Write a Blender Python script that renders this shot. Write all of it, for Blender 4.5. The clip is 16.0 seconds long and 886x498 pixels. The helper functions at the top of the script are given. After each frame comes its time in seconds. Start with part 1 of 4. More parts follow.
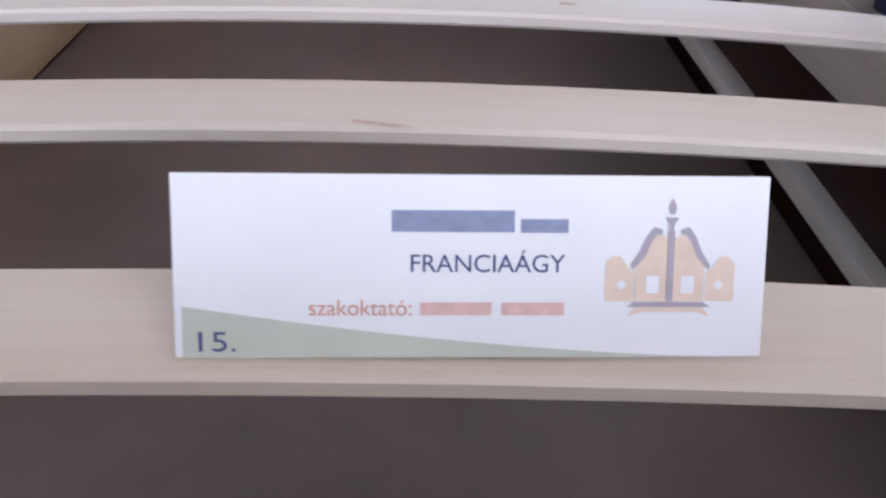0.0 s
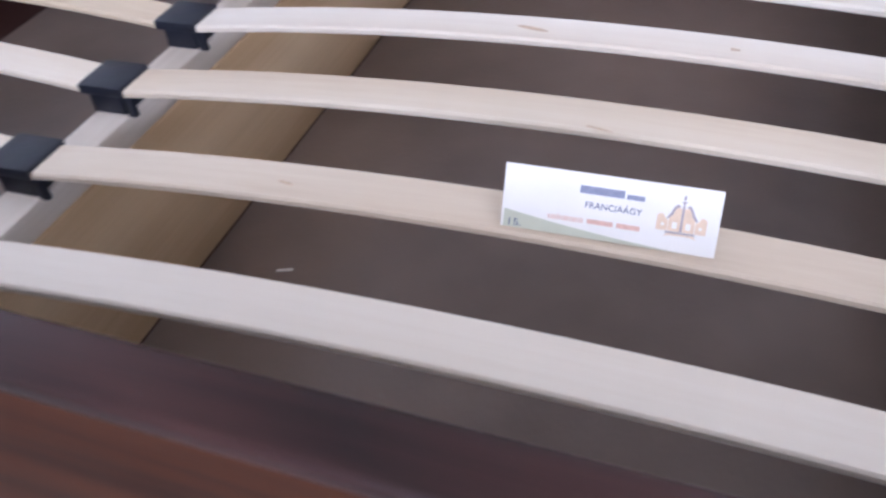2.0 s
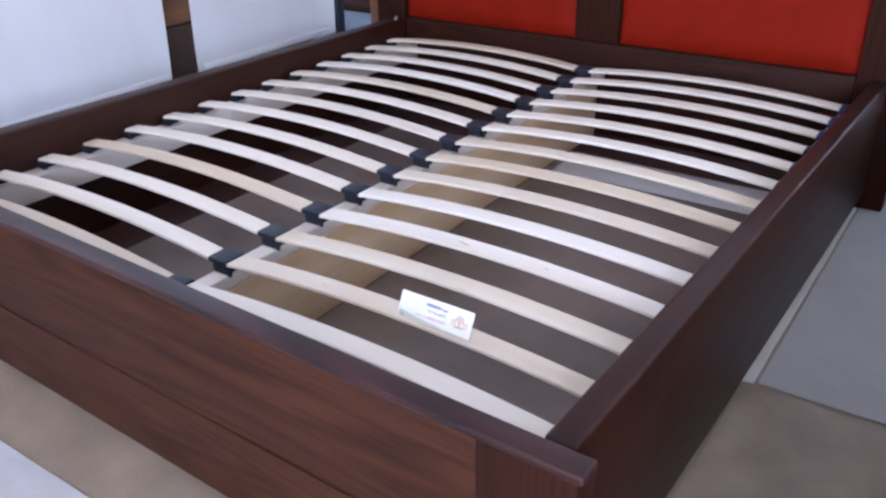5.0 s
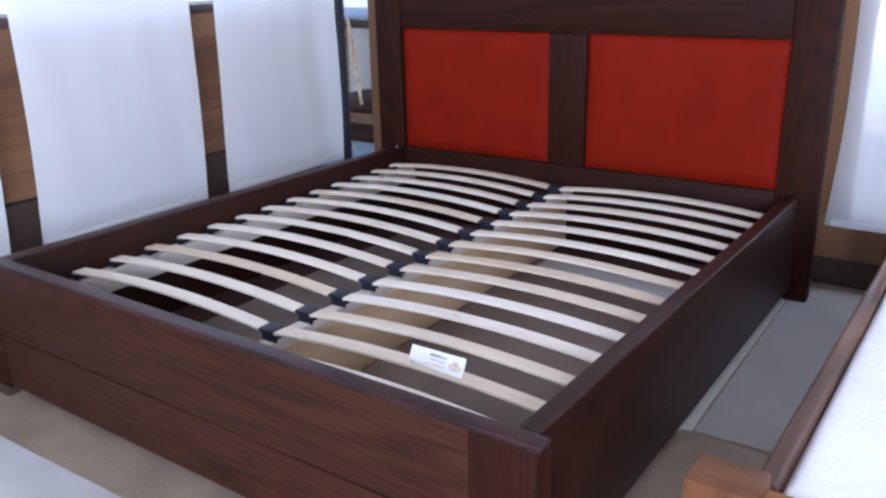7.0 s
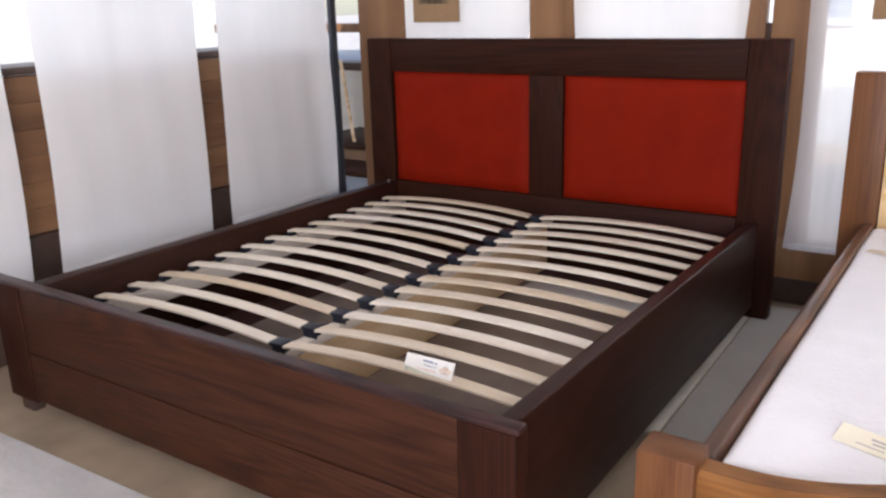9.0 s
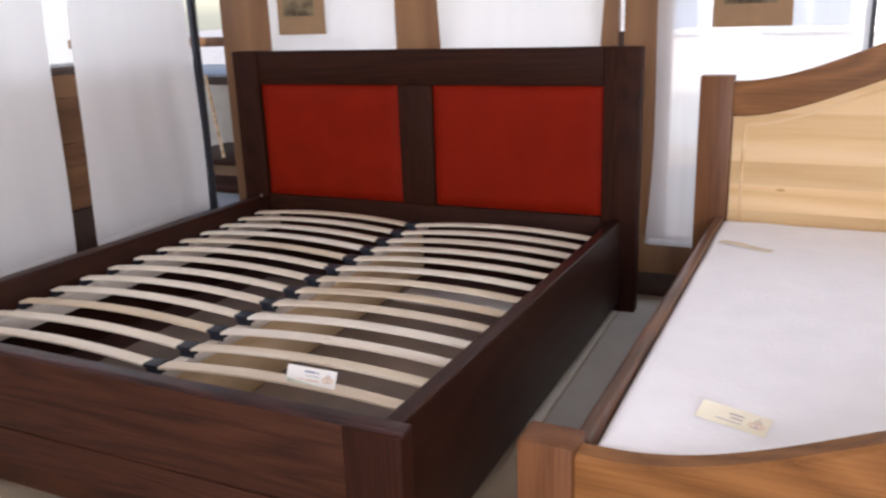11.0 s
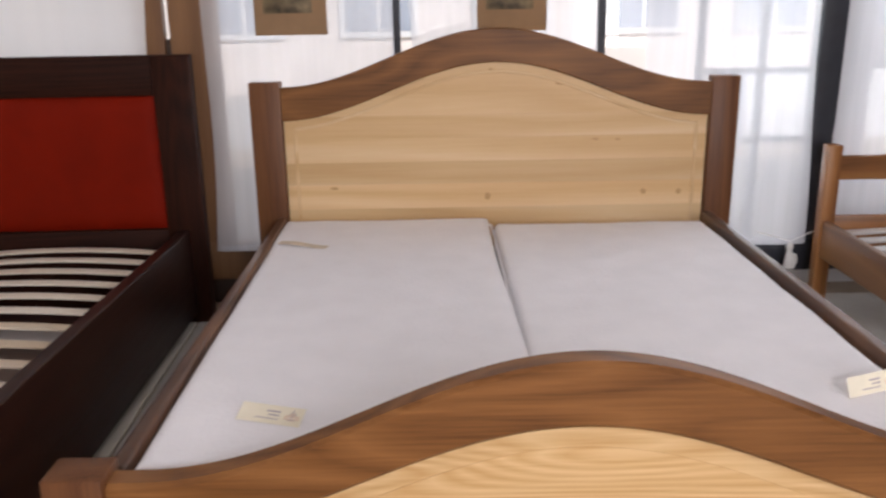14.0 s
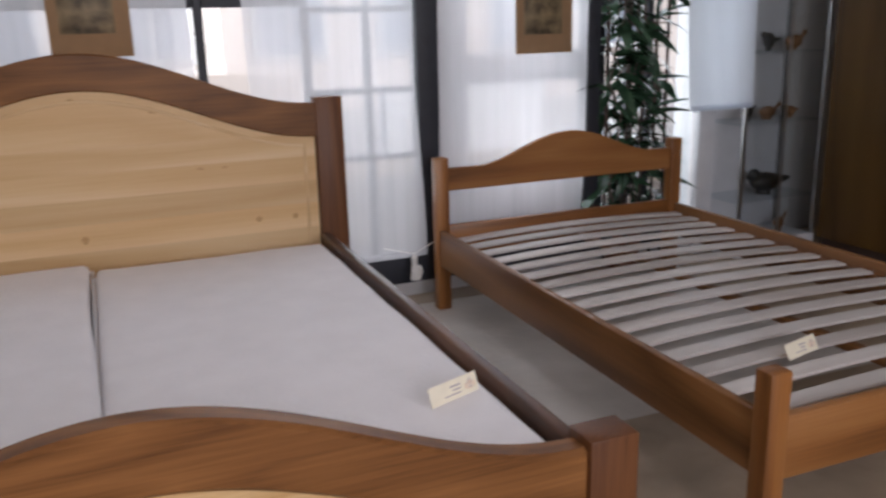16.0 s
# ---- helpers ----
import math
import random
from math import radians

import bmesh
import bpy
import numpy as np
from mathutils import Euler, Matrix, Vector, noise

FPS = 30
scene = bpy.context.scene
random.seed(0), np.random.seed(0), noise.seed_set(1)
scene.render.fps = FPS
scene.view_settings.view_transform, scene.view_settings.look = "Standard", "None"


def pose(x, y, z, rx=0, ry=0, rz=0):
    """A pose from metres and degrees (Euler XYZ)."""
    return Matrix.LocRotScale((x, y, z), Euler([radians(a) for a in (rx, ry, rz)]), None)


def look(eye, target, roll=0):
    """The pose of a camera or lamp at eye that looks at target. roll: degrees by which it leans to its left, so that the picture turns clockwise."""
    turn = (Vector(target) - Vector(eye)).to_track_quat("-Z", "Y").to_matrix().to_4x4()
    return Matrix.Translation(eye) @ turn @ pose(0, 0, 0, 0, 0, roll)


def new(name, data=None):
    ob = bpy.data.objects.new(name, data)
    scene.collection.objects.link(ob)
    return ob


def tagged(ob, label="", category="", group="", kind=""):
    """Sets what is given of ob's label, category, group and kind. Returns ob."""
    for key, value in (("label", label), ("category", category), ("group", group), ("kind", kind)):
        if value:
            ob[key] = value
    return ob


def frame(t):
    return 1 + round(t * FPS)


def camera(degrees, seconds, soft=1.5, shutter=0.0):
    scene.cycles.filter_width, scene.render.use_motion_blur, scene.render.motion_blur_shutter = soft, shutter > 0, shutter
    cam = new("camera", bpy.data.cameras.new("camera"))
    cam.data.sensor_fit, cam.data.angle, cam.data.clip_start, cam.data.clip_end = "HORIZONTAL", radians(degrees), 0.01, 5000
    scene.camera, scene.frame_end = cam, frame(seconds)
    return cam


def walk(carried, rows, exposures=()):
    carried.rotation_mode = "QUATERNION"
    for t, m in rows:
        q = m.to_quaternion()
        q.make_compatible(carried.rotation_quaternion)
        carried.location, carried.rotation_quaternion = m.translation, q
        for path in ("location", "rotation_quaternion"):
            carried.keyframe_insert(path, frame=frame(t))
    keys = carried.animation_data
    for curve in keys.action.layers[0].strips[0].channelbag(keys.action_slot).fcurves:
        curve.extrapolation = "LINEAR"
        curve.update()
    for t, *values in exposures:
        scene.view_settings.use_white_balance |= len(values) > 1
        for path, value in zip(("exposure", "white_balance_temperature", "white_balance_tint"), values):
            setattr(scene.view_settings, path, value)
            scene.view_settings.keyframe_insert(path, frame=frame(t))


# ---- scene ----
cam = camera(55.9, 16.0, 2.5, 0.4)
PATH = [
    (0, (-0.380, 0.115, 0.519), (-0.340, 1.766, -0.608), 0.9),
    (0.5, (-0.389, 0.085, 0.55), (-0.384, 1.714, -0.61), 1.0),
    (1, (-0.389, 0.025, 0.604), (-0.474, 1.61, -0.612), 0.8),
    (1.5, (-0.385, -0.049, 0.68), (-0.595, 1.428, -0.652), 0.6),
    (2, (-0.304, -0.158, 0.766), (-0.889, 1.209, -0.571), -6.1),
    (2.5, (-0.200, -0.245, 0.843), (-0.934, 1.038, -0.504), -6.3),
    (3, (-0.067, -0.311, 0.905), (-0.908, 0.961, -0.389), -3.8),
    (3.5, (0.036, -0.39, 0.95), (-0.882, 0.946, -0.222), -2.1),
    (4, (0.131, -0.492, 1.0), (-0.833, 0.91, -0.051), -0.5),
    (4.5, (0.233, -0.591, 1.077), (-0.763, 0.835, 0.09), -1.0),
    (5, (0.332, -0.682, 1.143), (-0.692, 0.766, 0.219), -1.3),
    (7.5, (0.674, -1.209, 1.279), (-0.397, 0.365, 0.666), -1.4),
    (8, (0.734, -1.286, 1.305), (-0.341, 0.293, 0.711), -1.5),
    (10.5, (0.755, -1.339, 1.281), (-0.163, 0.351, 0.733), -2.1),
    (11, (0.765, -1.348, 1.289), (-0.04, 0.397, 0.735), -2.0),
    (11.5, (0.782, -1.361, 1.297), (0.125, 0.443, 0.736), -1.6),
    (12, (0.81, -1.375, 1.305), (0.302, 0.474, 0.739), -1.3),
    (12.5, (0.84, -1.38, 1.309), (0.479, 0.502, 0.739), -1.1),
    (13, (0.874, -1.375, 1.313), (0.643, 0.527, 0.738), -0.9),
    (13.5, (0.914, -1.363, 1.316), (0.826, 0.55, 0.739), -0.8),
    (14, (0.961, -1.327, 1.301), (1.026, 0.589, 0.734), -0.9),
    (14.5, (1.052, -1.306, 1.285), (1.263, 0.604, 0.732), -1.2),
    (15, (1.12, -1.304, 1.285), (1.506, 0.581, 0.74), -1.3),
    (15.5, (1.194, -1.286, 1.272), (1.771, 0.554, 0.743), -1.5),
    (16, (1.251, -1.248, 1.269), (2.033, 0.518, 0.75), -1.5),
]
walk(cam, [(t, look(eye, target, roll)) for t, eye, target, roll in PATH],
     [(0, 0.5, 5400, 18), (2, 0.85, 5400, 18), (5, 1.0, 5150, 17), (7.5, 0.72, 5150, 15), (8, 0.67, 5750, 15), (10.5, 0.5, 6450, 17), (11, 0.46, 6350, 17), (12, 0.36, 6950, 21), (12.5, 0.27, 6950, 21), (13.5, 0.05, 6900, 19), (14.5, -0.33, 6150, 16), (15.5, -0.58, 5500, 14), (16, -0.58, 6450, 18)])

# ---- world and light ----
world = bpy.data.worlds.new("world")
scene.world = world
world.use_nodes = True
wn = world.node_tree
sky = wn.nodes.new("ShaderNodeTexSky")
sky.sky_type = "NISHITA"
sky.sun_disc = False
sky.sun_elevation = radians(42)
sky.sun_rotation = radians(150)
wn.links.new(sky.outputs[0], wn.nodes["Background"].inputs[0])
wn.nodes["Background"].inputs[1].default_value = 0.15
sun_data = bpy.data.lights.new("sun", "SUN")
sun_data.energy = 5.0
sun_data.angle = radians(0.5)
sun_data.color = (1.0, 0.95, 0.88)
sun = new("sun", sun_data)
sun.matrix_world = look((0, 0, 0), (-0.37, 0.64, -0.67))


def window_light(name, eye, target, w, h, watts, color):
    d = bpy.data.lights.new(name, "AREA")
    d.shape, d.size, d.size_y, d.energy, d.color = "RECTANGLE", w, h, watts, color
    ob = new(name, d)
    ob.matrix_world = look(eye, target)
    return ob


window_light("window_light_back", (3.25, 2.62, 1.5), (3.25, 0, 1.0), 2.25, 2.2, 82, (0.90, 0.95, 1.0))
window_light("window_light_back_west", (0.2, 2.62, 1.6), (0.2, 0, 1.1), 3.6, 2.0, 27, (0.90, 0.95, 1.0))
window_light("window_light_left", (-2.42, 0.6, 1.75), (0, 0.6, 0.9), 3.2, 1.2, 20, (0.85, 0.92, 1.0))
window_light("window_light_front", (2.2, -3.52, 1.65), (-1.2, 1.2, 0.8), 3.0, 1.7, 132, (0.97, 0.97, 1.0))


# ---- materials ----
def material(name):
    m = bpy.data.materials.new(name)
    m.use_nodes = True
    return m, m.node_tree.nodes, m.node_tree.links, m.node_tree.nodes["Principled BSDF"]


def ramp_node(nodes, stops):
    r = nodes.new("ShaderNodeValToRGB")
    el = r.color_ramp.elements
    while len(el) < len(stops):
        el.new(0.5)
    for e, (p, c) in zip(el, stops):
        e.position, e.color = p, (*c, 1)
    return r


def wood(name, dark, mid, light, axis="x", rough=0.45, rings=7.0, stretch=0.12, bump=0.12, coat=0.0, pores=0.5, vary=0.13, weight=0.42, spec=0.35, fade=0.0):
    """Wood with long figure along one axis of the object, fine pores and soft stain variation."""
    m, nodes, links, bsdf = material(name)
    tc = nodes.new("ShaderNodeTexCoord")
    info = nodes.new("ShaderNodeObjectInfo")
    off = nodes.new("ShaderNodeVectorMath"); off.operation = "SCALE"
    comb = nodes.new("ShaderNodeCombineXYZ")
    for i in range(3):
        links.new(info.outputs["Random"], comb.inputs[i])
    off.inputs[3].default_value = 7.3
    links.new(comb.outputs[0], off.inputs[0])
    add = nodes.new("ShaderNodeVectorMath"); add.operation = "ADD"
    links.new(tc.outputs["Object"], add.inputs[0]); links.new(off.outputs[0], add.inputs[1])
    mp = nodes.new("ShaderNodeMapping")
    sc = [1.0, 1.0, 1.0]; sc["xyz".index(axis)] = stretch
    mp.inputs["Scale"].default_value = sc
    links.new(add.outputs[0], mp.inputs[0])
    warp = nodes.new("ShaderNodeTexNoise"); warp.inputs["Scale"].default_value = 2.6; warp.inputs["Detail"].default_value = 2
    links.new(mp.outputs[0], warp.inputs["Vector"])
    scl = nodes.new("ShaderNodeMath"); scl.operation = "MULTIPLY"; scl.inputs[1].default_value = rings * 3.1
    links.new(warp.outputs[0], scl.inputs[0])
    fr = nodes.new("ShaderNodeMath"); fr.operation = "PINGPONG"; fr.inputs[1].default_value = 1.0
    links.new(scl.outputs[0], fr.inputs[0])
    fine = nodes.new("ShaderNodeTexNoise"); fine.inputs["Scale"].default_value = 34; fine.inputs["Detail"].default_value = 5; fine.inputs["Roughness"].default_value = 0.65
    mp2 = nodes.new("ShaderNodeMapping")
    sc2 = [4.0, 4.0, 4.0]; sc2["xyz".index(axis)] = 0.12
    mp2.inputs["Scale"].default_value = sc2
    links.new(add.outputs[0], mp2.inputs[0]); links.new(mp2.outputs[0], fine.inputs["Vector"])
    mix = nodes.new("ShaderNodeMath"); mix.operation = "MULTIPLY_ADD"; mix.inputs[1].default_value = weight
    part_f = nodes.new("ShaderNodeMath"); part_f.operation = "MULTIPLY"; part_f.inputs[1].default_value = 0.42 * pores * 2
    links.new(fine.outputs[0], part_f.inputs[0])
    links.new(fr.outputs[0], mix.inputs[0]); links.new(part_f.outputs[0], mix.inputs[2])
    r = ramp_node(nodes, [(0.18, dark), (0.42, mid), (0.72, light)])
    links.new(mix.outputs[0], r.inputs[0])
    var = nodes.new("ShaderNodeHueSaturation")
    vr = nodes.new("ShaderNodeMapRange"); vr.inputs[3].default_value = 1 - vary; vr.inputs[4].default_value = 1 + vary * 0.8
    links.new(info.outputs["Random"], vr.inputs[0]); links.new(vr.outputs[0], var.inputs["Value"])
    sat = nodes.new("ShaderNodeMapRange"); sat.inputs[3].default_value = 1 + fade; sat.inputs[4].default_value = 1 - fade
    links.new(info.outputs["Random"], sat.inputs[0]); links.new(sat.outputs[0], var.inputs["Saturation"])
    links.new(r.outputs[0], var.inputs["Color"]); links.new(var.outputs[0], bsdf.inputs["Base Color"])
    rr = nodes.new("ShaderNodeMapRange"); rr.inputs[3].default_value = rough - 0.08; rr.inputs[4].default_value = rough + 0.12
    links.new(fine.outputs[0], rr.inputs[0]); links.new(rr.outputs[0], bsdf.inputs["Roughness"])
    b = nodes.new("ShaderNodeBump"); b.inputs["Strength"].default_value = bump; b.inputs["Distance"].default_value = 0.002
    links.new(mix.outputs[0], b.inputs["Height"]); links.new(b.outputs[0], bsdf.inputs["Normal"])
    bsdf.inputs["Specular IOR Level"].default_value = spec
    bsdf.inputs["Coat Weight"].default_value = coat
    bsdf.inputs["Coat Roughness"].default_value = 0.25
    return m


def plain(name, color, rough=0.6, metal=0.0, scale=18.0, amount=0.12, bump=0.1, fine=180.0, dist=0.002, spec=0.4):
    """A surface with soft blotches and a fine grain."""
    m, nodes, links, bsdf = material(name)
    tc = nodes.new("ShaderNodeTexCoord")
    n1 = nodes.new("ShaderNodeTexNoise"); n1.inputs["Scale"].default_value = scale; n1.inputs["Detail"].default_value = 4
    n2 = nodes.new("ShaderNodeTexNoise"); n2.inputs["Scale"].default_value = fine; n2.inputs["Detail"].default_value = 3
    links.new(tc.outputs["Object"], n1.inputs["Vector"]); links.new(tc.outputs["Object"], n2.inputs["Vector"])
    lo = tuple(max(0, c * (1 - amount)) for c in color); hi = tuple(min(1, c * (1 + amount)) for c in color)
    r = ramp_node(nodes, [(0.3, lo), (0.7, hi)])
    links.new(n1.outputs[0], r.inputs[0]); links.new(r.outputs[0], bsdf.inputs["Base Color"])
    bsdf.inputs["Roughness"].default_value, bsdf.inputs["Metallic"].default_value = rough, metal
    bsdf.inputs["Specular IOR Level"].default_value = spec
    b = nodes.new("ShaderNodeBump"); b.inputs["Strength"].default_value = bump; b.inputs["Distance"].default_value = dist
    links.new(n2.outputs[0], b.inputs["Height"]); links.new(b.outputs[0], bsdf.inputs["Normal"])
    return m


def cloth(name, color, clear, glow):
    """Thin white hanging fabric: part see-through, part translucent, with a fine weave."""
    m, nodes, links, bsdf = material(name)
    tc = nodes.new("ShaderNodeTexCoord")
    mp = nodes.new("ShaderNodeMapping"); mp.inputs["Scale"].default_value = (16, 16, 0.7)
    n = nodes.new("ShaderNodeTexNoise"); n.inputs["Scale"].default_value = 1.4; n.inputs["Detail"].default_value = 5
    links.new(tc.outputs["Object"], mp.inputs[0]); links.new(mp.outputs[0], n.inputs["Vector"])
    r = ramp_node(nodes, [(0.25, tuple(c * 0.965 for c in color)), (0.75, color)])
    links.new(n.outputs[0], r.inputs[0]); links.new(r.outputs[0], bsdf.inputs["Base Color"])
    bsdf.inputs["Roughness"].default_value = 0.9
    tl = nodes.new("ShaderNodeBsdfTranslucent"); links.new(r.outputs[0], tl.inputs[0])
    tp = nodes.new("ShaderNodeBsdfTransparent"); tp.inputs[0].default_value = (0.97, 0.97, 0.97, 1)
    m1 = nodes.new("ShaderNodeMixShader"); m1.inputs[0].default_value = glow
    links.new(bsdf.outputs[0], m1.inputs[1]); links.new(tl.outputs[0], m1.inputs[2])
    m2 = nodes.new("ShaderNodeMixShader")
    rc = nodes.new("ShaderNodeMapRange"); rc.inputs[3].default_value = clear * 0.75; rc.inputs[4].default_value = clear * 1.2
    links.new(n.outputs[0], rc.inputs[0]); links.new(rc.outputs[0], m2.inputs[0])
    links.new(m1.outputs[0], m2.inputs[1]); links.new(tp.outputs[0], m2.inputs[2])
    links.new(m2.outputs[0], nodes["Material Output"].inputs[0])
    return m


def glass(name, tint=(0.95, 0.98, 0.98)):
    m, nodes, links, bsdf = material(name)
    tp = nodes.new("ShaderNodeBsdfTransparent"); tp.inputs[0].default_value = (*tint, 1)
    gl = nodes.new("ShaderNodeBsdfGlossy"); gl.inputs["Roughness"].default_value = 0.02
    mx = nodes.new("ShaderNodeMixShader"); mx.inputs[0].default_value = 0.06
    links.new(tp.outputs[0], mx.inputs[1]); links.new(gl.outputs[0], mx.inputs[2])
    links.new(mx.outputs[0], nodes["Material Output"].inputs[0])
    return m


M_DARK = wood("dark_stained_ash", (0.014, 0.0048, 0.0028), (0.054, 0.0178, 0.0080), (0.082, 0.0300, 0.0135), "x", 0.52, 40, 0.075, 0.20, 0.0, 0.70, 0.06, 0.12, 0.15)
# Same stain as the footboard; weaker light at the head darkens this copy.
M_DARK_H = wood("dark_ash_head_shaded", (0.012, 0.0040, 0.0024), (0.032, 0.0092, 0.0046), (0.050, 0.0150, 0.0072), "x", 0.55, 24, 0.10, 0.12, 0.0, 0.7, 0.06, 0.14, 0.10)
# Purplish sky sheen on the cap is mixed into its stain colour.
M_DARK_C = wood("dark_ash_cap_sky_sheen", (0.014, 0.0050, 0.005), (0.042, 0.0145, 0.0125), (0.064, 0.024, 0.020), "x", 0.40, 12, 0.10, 0.1, 0.10, 0.5, 0.05, 0.2, 0.3)
# Side rails share the footboard's stain; their dimmer light is in this colour.
M_DARK_Y = wood("dark_ash_long_shaded", (0.014, 0.0042, 0.0025), (0.029, 0.0085, 0.0045), (0.046, 0.0145, 0.0075), "y", 0.42, 14, 0.10, 0.12, 0.08, 0.7, 0.1, 0.12, 0.22)
# Upright-grain twin of the head ash, with the same shade in its colour.
M_DARK_Z = wood("dark_ash_upright_shaded", (0.012, 0.0040, 0.0024), (0.032, 0.0092, 0.0046), (0.050, 0.0150, 0.0072), "z", 0.55, 24, 0.10, 0.12, 0.0, 0.7, 0.08, 0.14, 0.10)
M_SLAT = wood("birch_slat", (0.64, 0.52, 0.385), (0.73, 0.625, 0.49), (0.79, 0.705, 0.585), "x", 0.45, 3, 0.06, 0.06, vary=0.08, fade=0.2)
M_PINE = wood("pine", (0.62, 0.39, 0.18), (0.70, 0.475, 0.245), (0.77, 0.565, 0.33), "x", 0.42, 4, 0.09, 0.06, 0.1, 0.45, 0.09)
M_PINE_F = wood("pine_flame", (0.56, 0.33, 0.13), (0.73, 0.50, 0.25), (0.80, 0.60, 0.35), "x", 0.42, 34, 0.16, 0.06, 0.1, 0.5, 0.04, 0.16)
M_KNOT_P = plain("brown_knot", (0.50, 0.29, 0.12), 0.5, 0, 200, 0.3, 0)
M_PINE_Y = wood("pine_long", (0.50, 0.31, 0.15), (0.70, 0.48, 0.27), (0.80, 0.61, 0.39), "y", 0.55, 9, 0.07, 0.08)
M_PINE_B = wood("pale_pine_board", (0.56, 0.38, 0.21), (0.70, 0.51, 0.31), (0.76, 0.58, 0.37), "y", 0.55, 3, 0.05, 0.06, 0, 0.4, 0.05, 0.3)
M_LEDGE = wood("planed_white_wood", (0.55, 0.47, 0.38), (0.70, 0.62, 0.53), (0.80, 0.73, 0.65), "y", 0.55, 4, 0.07, 0.08)
M_WALNUT = wood("walnut", (0.092, 0.034, 0.0090), (0.180, 0.072, 0.0195), (0.27, 0.116, 0.036), "x", 0.44, 9, 0.22, 0.06, 0.05, 0.75, 0.08, 0.27, 0.25)
M_WALNUT_Z = wood("walnut_upright", (0.072, 0.025, 0.009), (0.135, 0.051, 0.018), (0.20, 0.083, 0.031), "z", 0.44, 7, 0.12, 0.06, 0.05, 0.8, 0.1, 0.18, 0.25)
M_WALNUT_Y = wood("walnut_long", (0.050, 0.022, 0.011), (0.11, 0.048, 0.024), (0.17, 0.080, 0.040), "y", 0.40, 6, 0.12, 0.1, 0.2)
M_OAK = wood("oiled_alder", (0.16, 0.058, 0.014), (0.30, 0.118, 0.031), (0.40, 0.175, 0.053), "x", 0.40, 5, 0.10, 0.1, 0.2)
M_OAK_Y = wood("oiled_alder_long", (0.13, 0.052, 0.015), (0.23, 0.098, 0.030), (0.33, 0.148, 0.050), "y", 0.40, 5, 0.10, 0.1, 0.2)
M_OAK_Z = wood("oiled_alder_upright", (0.16, 0.058, 0.014), (0.30, 0.118, 0.031), (0.40, 0.175, 0.053), "z", 0.40, 5, 0.10, 0.1, 0.2)
M_SLAT_B = wood("grey_birch_slat", (0.44, 0.39, 0.35), (0.56, 0.51, 0.47), (0.65, 0.61, 0.57), "x", 0.38, 3, 0.06, 0.06, 0.1)
M_POST = wood("brown_veneer", (0.16, 0.075, 0.033), (0.22, 0.11, 0.05), (0.28, 0.145, 0.068), "z", 0.5, 3, 0.08, 0.05)
M_PLANK = wood("brown_cladding", (0.13, 0.062, 0.030), (0.19, 0.095, 0.046), (0.25, 0.13, 0.062), "y", 0.55, 4, 0.08, 0.1)
M_WARD = wood("wardrobe_veneer", (0.07, 0.033, 0.006), (0.11, 0.054, 0.011), (0.14, 0.072, 0.017), "z", 0.4, 3, 0.08, 0.05)
M_BASE = plain("dark_brown_base", (0.06, 0.035, 0.025), 0.6)
M_BOARD = plain("grey_brown_hardboard", (0.195, 0.148, 0.122), 0.38, 0, 2.6, 0.36, 0.12, 120, 0.003)
# Shade under the bed, given as a dark red-brown colour.
M_UNDER = plain("unlit_floor_dark", (0.058, 0.021, 0.016), 0.7, 0, 6, 0.2)
M_BLACK = plain("black_rubber", (0.013, 0.015, 0.024), 0.45, 0, 40, 0.2, 0.15)
M_BLUE = plain("blue_black_rubber", (0.018, 0.035, 0.10), 0.4, 0, 40, 0.2, 0.15)
M_RED = plain("red_leather", (0.190, 0.0085, 0.0012), 0.62, 0, 7, 0.10, 0.5, 420, 0.0012, 0.08)
M_MATT = plain("white_mattress_ticking", (0.90, 0.88, 0.89), 0.9, 0, 9, 0.025, 0.7, 75, 0.0035)
M_WALL = plain("white_plaster", (0.72, 0.71, 0.70), 0.85, 0, 4, 0.05, 0.2, 90)
M_CEIL = plain("ceiling_paint", (0.78, 0.77, 0.75), 0.9, 0, 4, 0.04, 0.1, 90)
M_FRAME = plain("dark_window_frame", (0.022, 0.024, 0.032), 0.5, 0, 20, 0.15)
M_CARPET = plain("grey_beige_floor_felt", (0.315, 0.240, 0.168), 0.4, 0, 5, 0.22, 0.35, 140, 0.004)
M_SHEET = plain("pale_floor_sheet", (0.52, 0.50, 0.48), 0.42, 0, 4, 0.12, 0.3, 30, 0.006)
M_SHEET3 = plain("creased_grey_sheet", (0.54, 0.50, 0.455), 0.32, 0, 3, 0.16, 0.4, 24, 0.006)
M_SHEET2 = plain("grey_floor_sheet", (0.47, 0.445, 0.41), 0.5, 0, 4, 0.1, 0.3, 30, 0.006)
M_STRIP = plain("cream_board", (0.62, 0.58, 0.50), 0.6, 0, 8, 0.08)
M_CURT = cloth("white_linen", (0.89, 0.88, 0.87), 0.04, 0.22)
M_SHEER = cloth("sheer_white_voile", (0.84, 0.84, 0.86), 0.45, 0.5)
# White cloth; the blue of the skylight on it is in its colour.
M_SHEER2 = cloth("dense_voile_sky_tinted", (0.78, 0.83, 0.90), 0.08, 0.6)
M_GLASS = glass("window_glass")
M_GLASS_G = glass("shelf_glass", (0.93, 0.95, 0.96))
M_PAPER = plain("white_card_paper", (0.86, 0.82, 0.76), 0.6, 0, 30, 0.02, 0.05, 400)
M_CREAM = plain("cream_card_paper", (0.84, 0.77, 0.60), 0.6, 0, 30, 0.03, 0.05, 400)
M_KNOT = plain("brown_resin", (0.60, 0.45, 0.31), 0.6, 0, 200, 0.2, 0)
